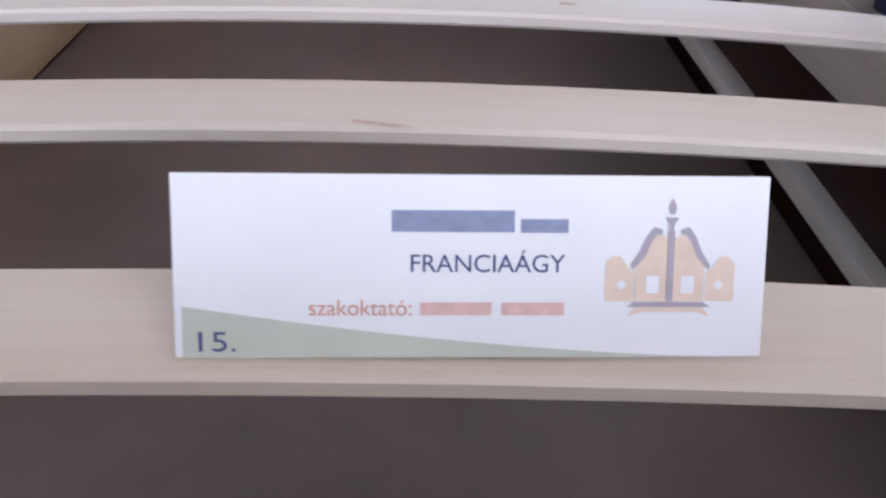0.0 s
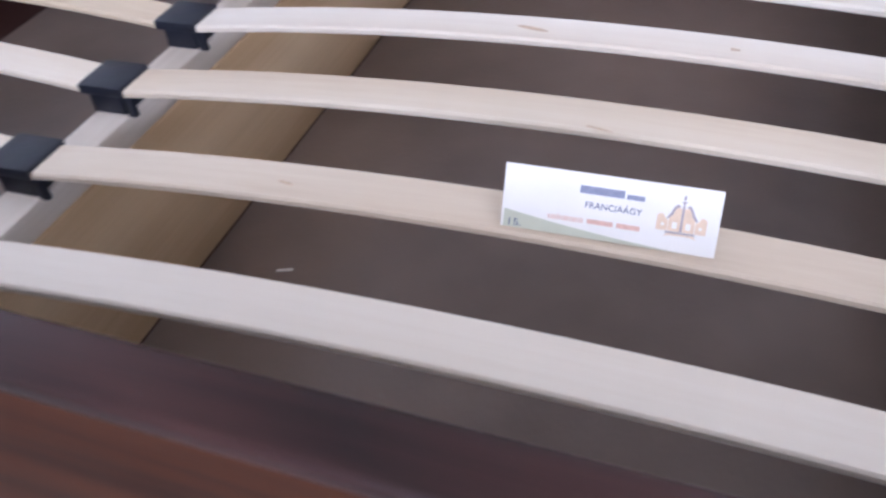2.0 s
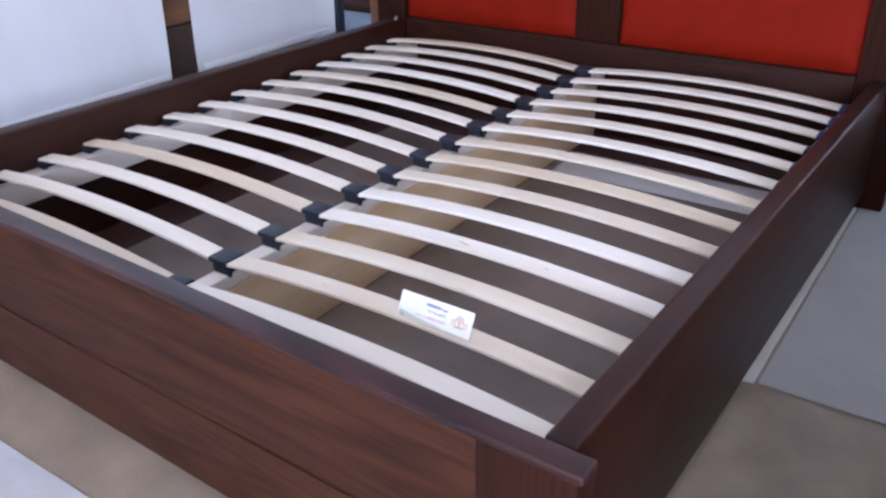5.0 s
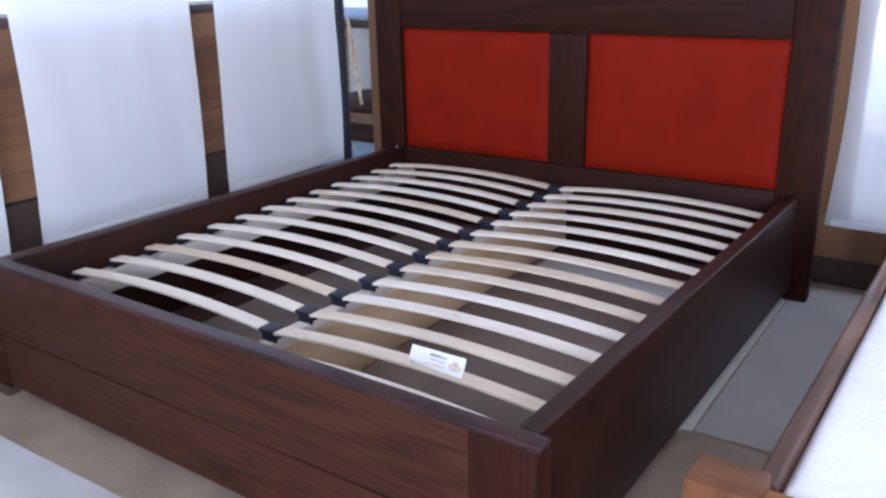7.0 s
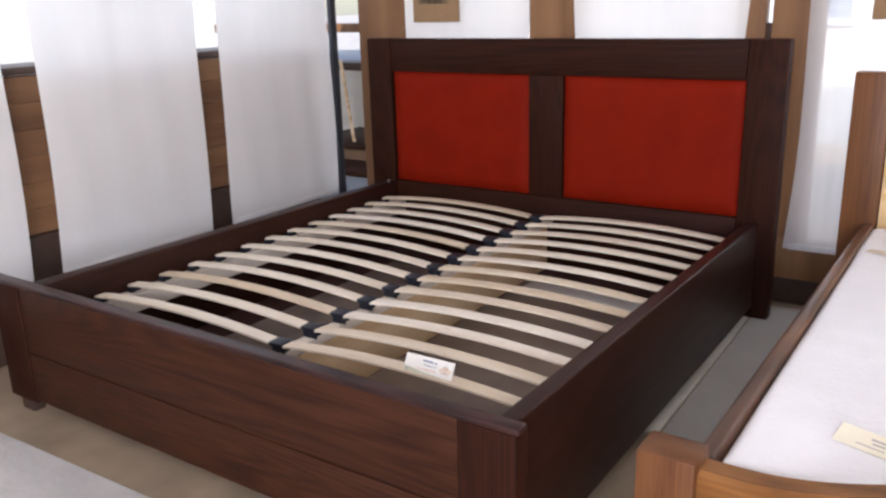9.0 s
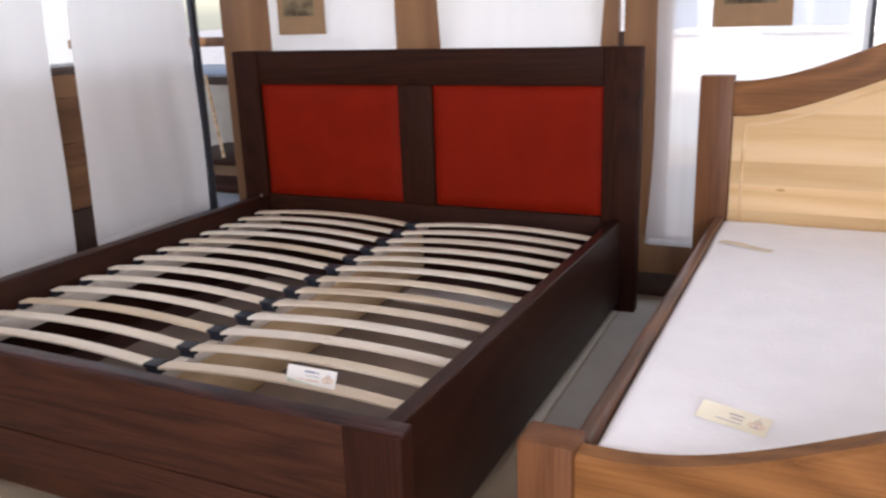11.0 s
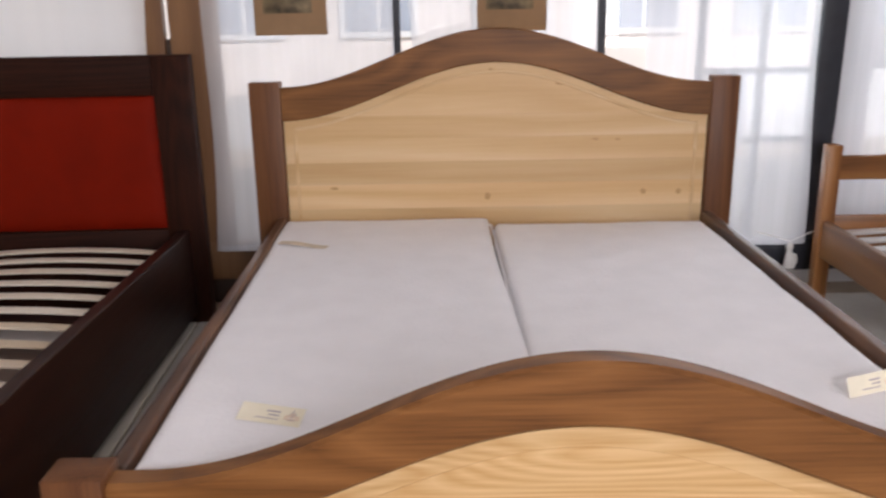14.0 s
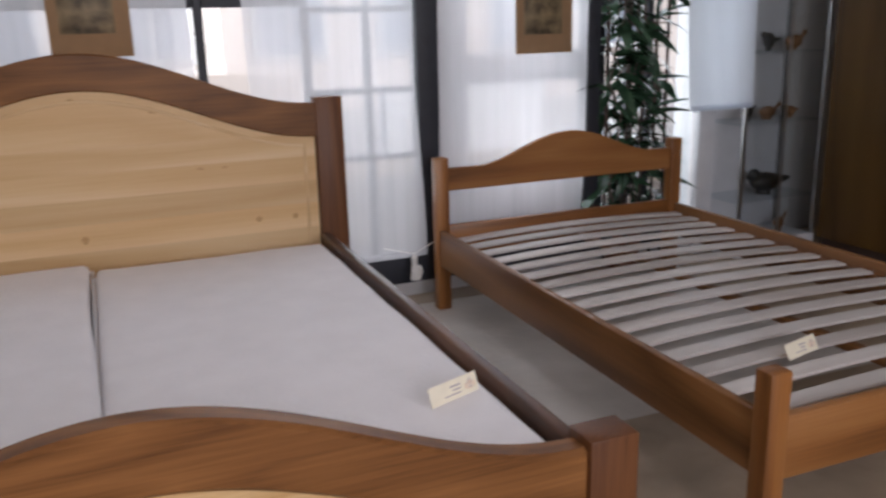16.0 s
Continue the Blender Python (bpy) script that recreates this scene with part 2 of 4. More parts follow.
M_INK = plain("blue_grey_ink", (0.08, 0.09, 0.18), 0.6, 0, 300, 0.1, 0)
M_INK_B = plain("printed_line_ink", (0.27, 0.28, 0.37), 0.6, 0, 300, 0.1, 0)
M_INK_P = plain("pale_orange_ink", (0.74, 0.48, 0.38), 0.6, 0, 300, 0.1, 0)
M_INK_O = plain("orange_ink", (0.66, 0.32, 0.20), 0.6, 0, 300, 0.1, 0)
M_INK_G = plain("green_grey_ink", (0.56, 0.56, 0.43), 0.6, 0, 30, 0.06, 0)
M_TAN = plain("tan_ink", (0.78, 0.60, 0.43), 0.6, 0, 200, 0.05, 0)
M_GREYINK = plain("grey_brown_ink", (0.42, 0.36, 0.37), 0.6, 0, 200, 0.05, 0)
M_MAT = plain("brown_kraft_mount", (0.30, 0.185, 0.10), 0.8, 0, 20, 0.06, 0.15)
M_PHOTO = plain("sepia_print", (0.15, 0.11, 0.06), 0.5, 0, 16, 0.75, 0.05)
M_LEAF = plain("dark_green_leaf", (0.040, 0.085, 0.048), 0.22, 0, 12, 0.4, 0.2, 60)
M_STEM = plain("grey_brown_stem", (0.08, 0.06, 0.045), 0.7)
M_POT = plain("terracotta", (0.30, 0.13, 0.07), 0.7)
M_DARKFIG = plain("blackened_carved_wood", (0.020, 0.022, 0.022), 0.45)
M_FIG = plain("carved_brown_wood", (0.22, 0.11, 0.05), 0.5)
M_WHITE = plain("white_lacquer", (0.74, 0.74, 0.76), 0.4, 0, 10, 0.04, 0.05)
M_CORD = plain("white_cord", (0.78, 0.77, 0.74), 0.8)
M_STEEL = plain("nickel", (0.55, 0.55, 0.55), 0.3, 1.0)
M_FACADE = plain("pale_render", (0.74, 0.66, 0.62), 0.9, 0, 1.5, 0.10, 0.3, 30)
M_PANE = plain("dull_panes", (0.30, 0.34, 0.42), 0.12, 0, 2, 0.15, 0)
M_STONE = plain("pavement_concrete", (0.44, 0.42, 0.40), 0.85, 0, 3, 0.15, 0.3)
M_GREYTOP = plain("grey_laminate", (0.30, 0.31, 0.33), 0.35)


# ---- building helpers ----
def cuboid(bm, x0, x1, y0, y1, z0, z1, bevel=0.0, seg=2):
    b = bmesh.new()
    bmesh.ops.create_cube(b, size=1)
    for v in b.verts:
        v.co = Vector((x0 + (v.co.x + 0.5) * (x1 - x0), y0 + (v.co.y + 0.5) * (y1 - y0), z0 + (v.co.z + 0.5) * (z1 - z0)))
    if bevel:
        bmesh.ops.bevel(b, geom=b.edges[:], offset=bevel, segments=seg, affect="EDGES", profile=0.5)
    merge(bm, b)
    return bm


def merge(bm, b, m=None):
    """Adds the mesh b to bm, moved by m, and frees it."""
    if m is not None:
        bmesh.ops.transform(b, matrix=m, verts=b.verts[:])
    me = bpy.data.meshes.new("piece")
    b.to_mesh(me)
    b.free()
    bm.from_mesh(me)
    bpy.data.meshes.remove(me)


def block(x0, x1, y0, y1, z0, z1, bevel=0.003, seg=2):
    return cuboid(bmesh.new(), x0, x1, y0, y1, z0, z1, bevel, seg)


def tube(bm, a, b, r0, r1=None, n=10):
    a, b = Vector(a), Vector(b)
    t = bmesh.new()
    bmesh.ops.create_cone(t, cap_ends=True, segments=n, radius1=r0, radius2=r0 if r1 is None else r1, depth=(b - a).length)
    merge(bm, t, Matrix.Translation((a + b) / 2) @ (b - a).to_track_quat("Z", "Y").to_matrix().to_4x4())
    return bm


def ball(bm, c, r, squash=(1, 1, 1), n=10):
    t = bmesh.new()
    bmesh.ops.create_uvsphere(t, u_segments=n, v_segments=n - 2, radius=r)
    merge(bm, t, Matrix.Translation(c) @ Matrix.Diagonal((*squash, 1)))
    return bm


def shaped(top, bottom, x0, x1, y0, y1, n=48, round_edge=0.0):
    """A board in the x-z plane between two curves, y0 to y1 thick, with eased long edges."""
    bm = bmesh.new()
    cols = []
    for i in range(n + 1):
        x = x0 + (x1 - x0) * i / n
        zt, zb, e = top(x), bottom(x), round_edge
        ring = [(x, y0 + e, zt), (x, y1 - e, zt), (x, y1, zt - e), (x, y1, zb + e), (x, y1 - e, zb), (x, y0 + e, zb), (x, y0, zb + e), (x, y0, zt - e)] if e else \
               [(x, y0, zt), (x, y1, zt), (x, y1, zb), (x, y0, zb)]
        cols.append([bm.verts.new(p) for p in ring])
    k = len(cols[0])
    for a, b in zip(cols, cols[1:]):
        for j in range(k):
            bm.faces.new((a[j], a[(j + 1) % k], b[(j + 1) % k], b[j]))
    bm.faces.new(cols[0][::-1]); bm.faces.new(cols[-1])
    bmesh.ops.recalc_face_normals(bm, faces=bm.faces[:])
    return bm


def mesh_of(name, bm, mat, smooth=35):
    me = bpy.data.meshes.new(name)
    bmesh.ops.recalc_face_normals(bm, faces=bm.faces[:])
    for f in bm.faces:
        f.smooth = True
    for e in bm.edges:
        if len(e.link_faces) == 2 and e.calc_face_angle(0) > radians(smooth):
            e.smooth = False
    bm.to_mesh(me)
    bm.free()
    me.materials.append(mat)
    return me


def part(name, bm, mat, parent, label=""):
    ob = new(name, bm if isinstance(bm, bpy.types.Mesh) else mesh_of(name, bm, mat))
    ob.parent = parent
    return tagged(ob, label)


def thing(name, m, label, category, group="", kind=""):
    ob = new(name)
    ob.empty_display_size = 0.1
    ob.matrix_world = m
    return tagged(ob, label, category, group, kind)


def solid(name, bm, mat, label, category, group="", kind=""):
    return tagged(new(name, mesh_of(name, bm, mat)), label, category, group, kind)


def structure(name, bm, mat, label, category):
    return solid(name, bm, mat, label, category, "", "structure")


# ---- the room ----
CEIL = 2.75
structure("floor", block(-6.5, 6.4, -3.7, 6.5, -0.2, 0.0, 0), M_CARPET, "grey-beige felt floor covering with soft stains", "floor")
structure("ceiling", block(-2.7, 6.4, -3.7, 2.75, CEIL, CEIL + 0.2, 0), M_CEIL, "plain white painted ceiling", "ceiling")
structure("wall_east", block(6.2, 6.4, -3.7, 2.75, 0, CEIL, 0), M_WALL, "plain white plastered side wall", "wall")
bm = cuboid(bmesh.new(), -2.7, 6.2, -3.7, -3.58, 0, 0.75)
cuboid(bm, -2.7, 6.2, -3.7, -3.58, 2.55, CEIL); cuboid(bm, -2.7, -1.4, -3.7, -3.58, 0.75, 2.55); cuboid(bm, 3.8, 6.2, -3.7, -3.58, 0.75, 2.55)
structure("wall_south", bm, M_WALL, "white plastered wall with a wide window opening", "wall")
# west wall: clad parapet, window above
bm = cuboid(bmesh.new(), -2.52, -2.32, -3.58, 2.05, 0, 1.07)
cuboid(bm, -2.52, -2.32, -3.58, 2.05, 2.4, CEIL); cuboid(bm, -2.52, -2.32, -3.58, -1.2, 1.07, 2.4)
west = structure("wall_west", bm, M_WALL, "low parapet wall with a long window above it", "wall")
structure("window_sill", block(-2.5, -2.27, -1.2, 2.05, 1.07, 1.10, 0.006), M_BASE, "dark stained window sill board", "sill")
structure("baseboard", block(-2.318, -2.275, -3.5, 2.05, 0, 0.46, 0.006), M_BASE, "tall dark brown base board along the parapet", "baseboard")
w = thing("window_1", Matrix(), "long side window with slim dark frame", "window", "", "structure")
part("pane", block(-2.45, -2.444, -1.2, 2.05, 1.1, 2.4, 0), M_GLASS, w).visible_shadow = False
for y in (-1.2, -0.1, 0.95, 2.0):
    part("mullion", block(-2.48, -2.42, y, y + 0.05, 1.1, 2.4, 0.004), M_FRAME, w)
# north wall: glazed front with brown posts and dark mullions
bm = cuboid(bmesh.new(), -2.10, 4.41, 2.36, 2.5, 2.45, CEIL)
cuboid(bm, -2.10, 4.41, 2.36, 2.5, 0.0, 0.10)
structure("wall_north", bm, M_WALL, "wall strips over and under the glazed front", "wall")
structure("wall_north_east", block(4.42, 6.2, 2.42, 2.6, 0, CEIL, 0), M_WALL, "white plastered wall beside the window front", "wall")
structure("kickboard_brown", block(-2.12, 1.2, 2.27, 2.30, 0.12, 0.30, 0.004), M_POST, "brown veneered board under the window", "trim")
structure("plinth", block(-2.12, 1.2, 2.30, 2.355, 0.0, 0.125, 0.004), M_BASE, "dark recessed plinth under the window", "trim")
structure("kickboard_dark", block(1.21, 4.17, 2.25, 2.32, 0.10, 0.25, 0.004), M_FRAME, "dark metal board under the window", "trim")
for name, x0, x1 in (("upright_a", -2.106, -1.74), ("upright_b", -1.10, -0.81), ("upright_c", -0.16, -0.05), ("upright_d", -0.026, 0.17)):
    structure("post_" + name[-1], block(x0, x1, 2.245, 2.30, 0.302, CEIL, 0.004), M_POST, "brown veneered upright between the window panels", "post")
structure("post_filler", block(-0.0495, -0.0265, 2.262, 2.298, 0.302, 1.17, 0.002), M_BASE, "dark strip closing the lower slit between uprights", "trim")
for name, x0, x1 in (("e", 2.69, 2.797), ("f", 3.582, 3.657)):
    structure("post_" + name, block(x0, x1, 2.23, 2.32, 0.252, CEIL, 0.006), M_FRAME, "dark painted window upright", "post")
w = thing("window_2", Matrix(), "wide glazed shop front with dark glazing bars", "window", "", "structure")
part("pane", block(-2.10, 4.41, 2.44, 2.446, 0.1, 2.45, 0), M_GLASS, w).visible_shadow = False
for x in (-1.45, -0.4, 0.90, 1.80, 2.25, 2.53, 3.80, 3.97, 4.1):
    part("glazing_bar", block(x - 0.018, x + 0.018, 2.425, 2.46, 0.1, 2.45, 0.003), M_FRAME, w)
for x0, x1 in ((-2.1, -0.42), (-0.38, 0.88), (0.92, 1.78), (1.82, 2.23), (3.82, 3.95), (3.99, 4.08)):
    for z in (0.10, 1.36, 2.41):
        part("transom", block(x0, x1, 2.427, 2.458, z, z + 0.04, 0.003), M_FRAME, w)

for x0, x1 in ((2.27, 2.51), (2.55, 2.78)):
    for z in (0.10, 0.66, 0.97, 1.33, 1.80, 2.41):
        part("transom", block(x0, x1, 2.427, 2.458, z, z + 0.03, 0.003), M_FRAME, w)

for x0, x1, z0, z1 in ((2.81, 3.02, 0.101, 2.449), (3.66, 3.72, 0.101, 2.449), (3.0205, 3.6595, 0.985, 1.135), (3.0205, 3.6595, 0.101, 0.55), (3.0205, 3.6595, 2.2, 2.449)):
    part("casement_board", block(x0, x1, 2.40, 2.437, z0, z1, 0.004), M_WHITE, w, "white painted casement board")


def curtain(m, width, z0, z1, mat, seed, folds=5, depth=0.012, label="white linen panel hanging straight in soft folds", flare=0.03):
    """A hanging cloth in its own x-z plane, with soft folds, wandering side edges and a hem."""
    rnd = random.Random(seed)
    ph = [rnd.uniform(0, 6.28) for _ in range(6)]
    nx, nz = 46, 30
    bm = bmesh.new()
    grid = []
    for j in range(nz + 1):
        v = j / nz
        row = []
        for i in range(nx + 1):
            u = i / nx
            left = 0.020 * math.sin(5 * v + ph[0]) + 0.006 * math.sin(13 * v + ph[1])
            right = 0.020 * math.sin(4 * v + ph[2]) + 0.007 * math.sin(11 * v + ph[3]) - flare * (1 - v) * 0.3
            x = left + u * (width + right - left)
            y = depth * math.sin(folds * 6.28 * u + ph[4] + 0.6 * v) * (0.6 + 0.4 * math.sin(3 * v + ph[5])) + 0.0016 * math.sin(23 * u + 9 * v)
            row.append(bm.verts.new((x, y, z0 + v * (z1 - z0) + (0.006 * math.sin(5 * u + ph[1]) if j == 0 else 0))))
        grid.append(row)
    for j in range(nz):
        for i in range(nx):
            bm.faces.new((grid[j][i], grid[j][i + 1], grid[j + 1][i + 1], grid[j + 1][i]))
    c = thing("curtain", m, label, "curtain", "hanging curtains")
    part("cloth", bm, mat, c)
    part("hem", block(0.012, width - flare * 0.3 - 0.012, -0.004, 0.004, z0 - 0.004, z0 + 0.022, 0.002), mat, c)
    part("rail", block(-0.01, width + 0.01, -0.012, 0.012, z1 - 0.01, CEIL - 0.002, 0.003), M_WHITE, c)
    return c


for i, (x0, x1, mat) in enumerate(((-1.785, -1.052, M_CURT), (-0.856, -0.101, M_CURT), (0.105, 0.885, M_SHEER), (0.962, 1.743, M_SHEER), (1.945, 2.69, M_SHEER), (2.785, 3.56, M_SHEER))):
    curtain(pose(x0, 2.2, 0), x1 - x0, 0.275 if x0 < 1.9 else 0.245, 2.70, mat, i, 3, 0.006,
            "white linen panel hanging beside brown uprights" if mat is M_CURT else "sheer white panel hanging before the window")
for i, (y0, y1) in enumerate(((-2.2, -1.35), (-1.2, -0.60), (-0.45, 0.33), (0.455, 1.225), (1.355, 2.10))):
    curtain(pose(-2.2, y0, 0, 0, 0, 90), y1 - y0, 0.30, 2.70, M_CURT, 20 + i, 2, 0.0014, "white linen panel hanging before the clad parapet")


def picture(x, z, w, seed):
    p = thing("wall_picture", pose(x, 2.17, z), "small sepia print in a brown kraft mount", "picture", "pictures hung on the curtain panels")
    part("mount", block(0, w, 0, 0.012, 0, 0.40, 0.002), M_MAT, p)
    part("print", block(0.13 * w, 0.80 * w, -0.003, 0.0, 0.085, 0.33, 0.0005), M_PHOTO, p, "faded sepia print")
    part("cord", tube(bmesh.new(), (w / 2, 0.006, 0.39), (w / 2, 0.006, 2.68 - z), 0.0012, None, 6), M_CORD, p)


picture(-1.70, 1.19, 0.262, 1)
picture(0.337, 1.182, 0.29, 2)
picture(1.232, 1.184, 0.284, 3)
picture(3.157, 1.13, 0.296, 4)


# ---- the dark bed ----
def dark_bed():
    bed = thing("double_bed", Matrix(), "dark stained ash double bed with red leather headboard and bare slats", "bed")
    # footboard, a little out of square with the rails
    turn = pose(0, 0, 0, 0, 0, -1.0)
    f = part("footboard", block(-1.79, -0.112, 0.006, 0.034, 0.225, 0.450, 0.003), M_DARK, bed, "dark stained ash boards with flame figure")
    f.matrix_basis = turn
    part("lower_board", block(-1.79, -0.112, 0.004, 0.034, 0.052, 0.2225, 0.003), M_DARK, f)
    for x0, x1 in ((-1.94, -1.792), (-0.110, 0.034)):
        part("foot_post", block(x0, x1, 0.0, 0.052, 0.040, 0.450, 0.005, 3), M_DARK_Z, bed).matrix_basis = turn
        part("foot", block(x0 + 0.05, x1 - 0.03, 0.005, 0.048, 0.0, 0.0395, 0.003), M_BASE, bed).matrix_basis = turn
    part("top_cap", block(-1.946, 0.041, -0.003, 0.038, 0.4505, 0.466, 0.005, 3), M_DARK_C, bed, "darker bevelled top cap, purple sky sheen in its colour").matrix_basis = turn
    # side panels, lower towards the head, with inner ledges
    for side, x0, x1, y0 in ((1, -0.046, 0.001, 0.059), (-1, -1.815, -1.757, 0.092)):
        bm = block(x0, x1, y0, 2.045, 0.05, 0.446, 0.007, 3)
        for v in bm.verts:
            if v.co.z > 0.2:
                v.co.z -= 0.034 * (v.co.y - y0) / 1.99
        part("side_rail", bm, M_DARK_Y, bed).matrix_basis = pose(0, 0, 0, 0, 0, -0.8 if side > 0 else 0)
        lx0, lx1 = (-0.074, -0.020) if side > 0 else (-1.7555, -1.697)
        part("ledge", block(lx0, lx1, y0 + 0.01, 2.04, 0.262, 0.328, 0.003), M_LEDGE, bed, "planed pale wood ledge")
        if side > 0:
            part("batten", block(-0.056, -0.030, 0.07, 2.04, 0.140, 0.160, 0.002), M_STRIP, bed, "thin pale batten")
    # headboard
    for x0, x1 in ((-1.905, -1.765), (-0.060, 0.090)):
        part("head_post", block(x0, x1, 2.05, 2.115, 0.0, 1.118, 0.005), M_DARK_Z, bed)
    part("top_rail", block(-1.763, -0.062, 2.056, 2.11, 0.962, 1.118, 0.004), M_DARK_H, bed)
    part("bottom_rail", block(-1.763, -0.062, 2.056, 2.11, 0.05, 0.414, 0.004), M_DARK_H, bed)
    part("stile", block(-1.005, -0.838, 2.058, 2.108, 0.415, 0.961, 0.004), M_DARK_Z, bed)
    for x0, x1 in ((-1.762, -1.007), (-0.836, -0.063)):
        bm = bmesh.new()
        n, k = 28, 20
        rows = []
        for j in range(k + 1):
            row = []
            for i in range(n + 1):
                u, v = i / n, j / k
                e = min(u * (x1 - x0), (1 - u) * (x1 - x0), v * 0.545, (1 - v) * 0.545)
                puff = 0.020 * (1 - math.exp(-e / 0.018)) + 0.0015 * noise.noise((u * 9 + x0, v * 7, 0))
                row.append(bm.verts.new((x0 + u * (x1 - x0), 2.076 - puff, 0.416 + v * 0.544)))
            rows.append(row)
        for j in range(k):
            for i in range(n):
                bm.faces.new((rows[j][i], rows[j][i + 1], rows[j + 1][i + 1], rows[j + 1][i]))
        cuboid(bm, x0, x1, 2.077, 2.10, 0.416, 0.96)
        panel = part("leather_panel", bm, M_RED, bed, "padded red leather panel")
        for z in [0.44 + 0.05 * q for q in range(11)]:
            part("tack", ball(bmesh.new(), (x1 - 0.012, 2.064, z), 0.004, (1, 0.5, 1), 8), M_RED, panel)
    part("bolt", ball(bmesh.new(), (-1.768, 2.0, 0.418), 0.011, (0.4, 1, 1)), M_STEEL, bed)
    # middle bearer and bottom boards
    part("bearer", block(-0.914, -0.872, 0.054, 2.045, 0.296, 0.326, 0.003), M_LEDGE, bed, "planed pale middle bearer")
    part("middle_board", block(-0.896, -0.870, 0.08, 1.98, 0.1005, 0.2955, 0.002), M_PINE_B, bed, "pale pine board on edge")
    part("bottom_board", block(-0.869, -0.040, 0.056, 1.80, 0.088, 0.100, 0.001), M_BOARD, bed, "grey-brown hardboard sheet")
    part("bottom_board", block(-1.56, -0.897, 0.075, 1.72, 0.088, 0.100, 0.001), M_BOARD, bed, "grey-brown hardboard sheet")
    part("paper_strip", block(-0.84, -0.06, 1.60, 1.79, 0.1005, 0.1025, 0.0008), M_SHEET, bed, "pale paper strip on the bottom board")
    # Dark sheet added for the unlit floor showing past the bottom boards.
    part("bottom_board", block(-1.753, -0.048, 0.075, 2.045, 0.070, 0.084, 0.001), M_UNDER, bed, "dark sheet standing for the unlit floor under the bed")
    # slats
    def slat_bm(x0, x1):
        mid = (x0 + x1) / 2
        arch = lambda x: 0.347 + 0.023 * (1 - ((x - mid) / ((x1 - x0) / 2)) ** 2)
        return shaped(lambda x: arch(x) + 0.010, lambda x: arch(x) + 0.002, x0, x1, -0.0175, 0.0285, 18, 0.0018)
    right, left = mesh_of("slat", slat_bm(-0.866, -0.056), M_SLAT), mesh_of("slat", slat_bm(-1.738, -0.920), M_SLAT)
    hb = bmesh.new()
    cuboid(hb, -0.919, -0.867, -0.0195, 0.0325, 0.349, 0.3605, 0.003)
    cuboid(hb, -0.912, -0.874, -0.015, 0.024, 0.3265, 0.3495, 0.002)
    cuboid(hb, -0.868, -0.858, -0.019, -0.012, 0.328, 0.3495, 0.002)
    holder = mesh_of("double_holder", hb, M_BLACK)
    def cap(x0, x1, mat):
        b = cuboid(bmesh.new(), x0, x1, -0.0195, 0.0325, 0.341, 0.361, 0.003)
        cuboid(b, x0 + 0.004, x1 - 0.004, -0.012, 0.012, 0.3285, 0.342, 0.002)
        return mesh_of("end_cap", b, mat)
    capr = cap(-0.066, -0.044, M_BLUE)
    capl = mesh_of("end_cap", cuboid(cuboid(bmesh.new(), -1.746, -1.724, -0.0195, 0.026, 0.3285, 0.3465, 0.002), -1.728, -1.716, -0.019, -0.006, 0.329, 0.345, 0.002), M_BLACK)
    for i in range(14):
        y = 0.146 + 0.1358 * i + (0.007 if i == 0 else 0)
        for name, me in (("slat", right), ("slat", left), ("double_holder", holder), ("end_cap", capr), ("end_cap", capl)):
            ob = part(name, me, None, bed)
            ob.location = (0, y, 0)
    for x, y, l, w in ((-0.492, 0.556, 0.034, 0.003), (-0.31, 0.557, 0.02, 0.0025), (-0.40, 0.404, 0.03, 0.0015), (-0.62, 0.283, 0.016, 0.002)):
        top = 0.347 + 0.023 * (1 - ((x + 0.466) / 0.40) ** 2) + 0.0102
        k = bmesh.new()
        bmesh.ops.create_circle(k, cap_ends=True, segments=14, radius=1.0)
        bmesh.ops.transform(k, matrix=Matrix.Translation((x, y, top)) @ pose(0, 0, 0, 0, 0, -12) @ Matrix.Diagonal((l / 2, w, 1, 1)), verts=k.verts[:])
        part("knot", k, M_KNOT, bed, "thin brown resin streak")
    return bed


dark_bed()


# ---- cards ----
def lettering(body, height, mat, name, parent, m, width=None):
    """Printed words as thin raised meshes in the plane of m."""
    cu = bpy.data.curves.new("lettering", "FONT")
    cu.body, cu.size, cu.extrude = body, 1.0, 0.0
    ob = bpy.data.objects.new("lettering", cu)
    scene.collection.objects.link(ob)
    bpy.context.view_layer.update()
    me = bpy.data.meshes.new_from_object(ob.evaluated_get(bpy.context.evaluated_depsgraph_get()))
    bpy.data.objects.remove(ob)
    xs = [v.co.x for v in me.vertices]
    s = height / 0.70
    sx = s if width is None else width / (max(xs) - min(xs))
    x0 = min(xs)
    for v in me.vertices:
        v.co = m @ Vector(((v.co.x - x0) * sx, v.co.y * s, 0.00025))
    me.materials.clear(); me.materials.append(mat)
    o = new(name, me)
    o.parent = parent
    return o


def flat(points, m, lift=0.0002):
    bm = bmesh.new()
    bm.faces.new([bm.verts.new(m @ Vector((x, y, lift))) for x, y in points])
    return bm


def rect(x0, x1, y0, y1):
    return [(x0, y0), (x1, y0), (x1, y1), (x0, y1)]


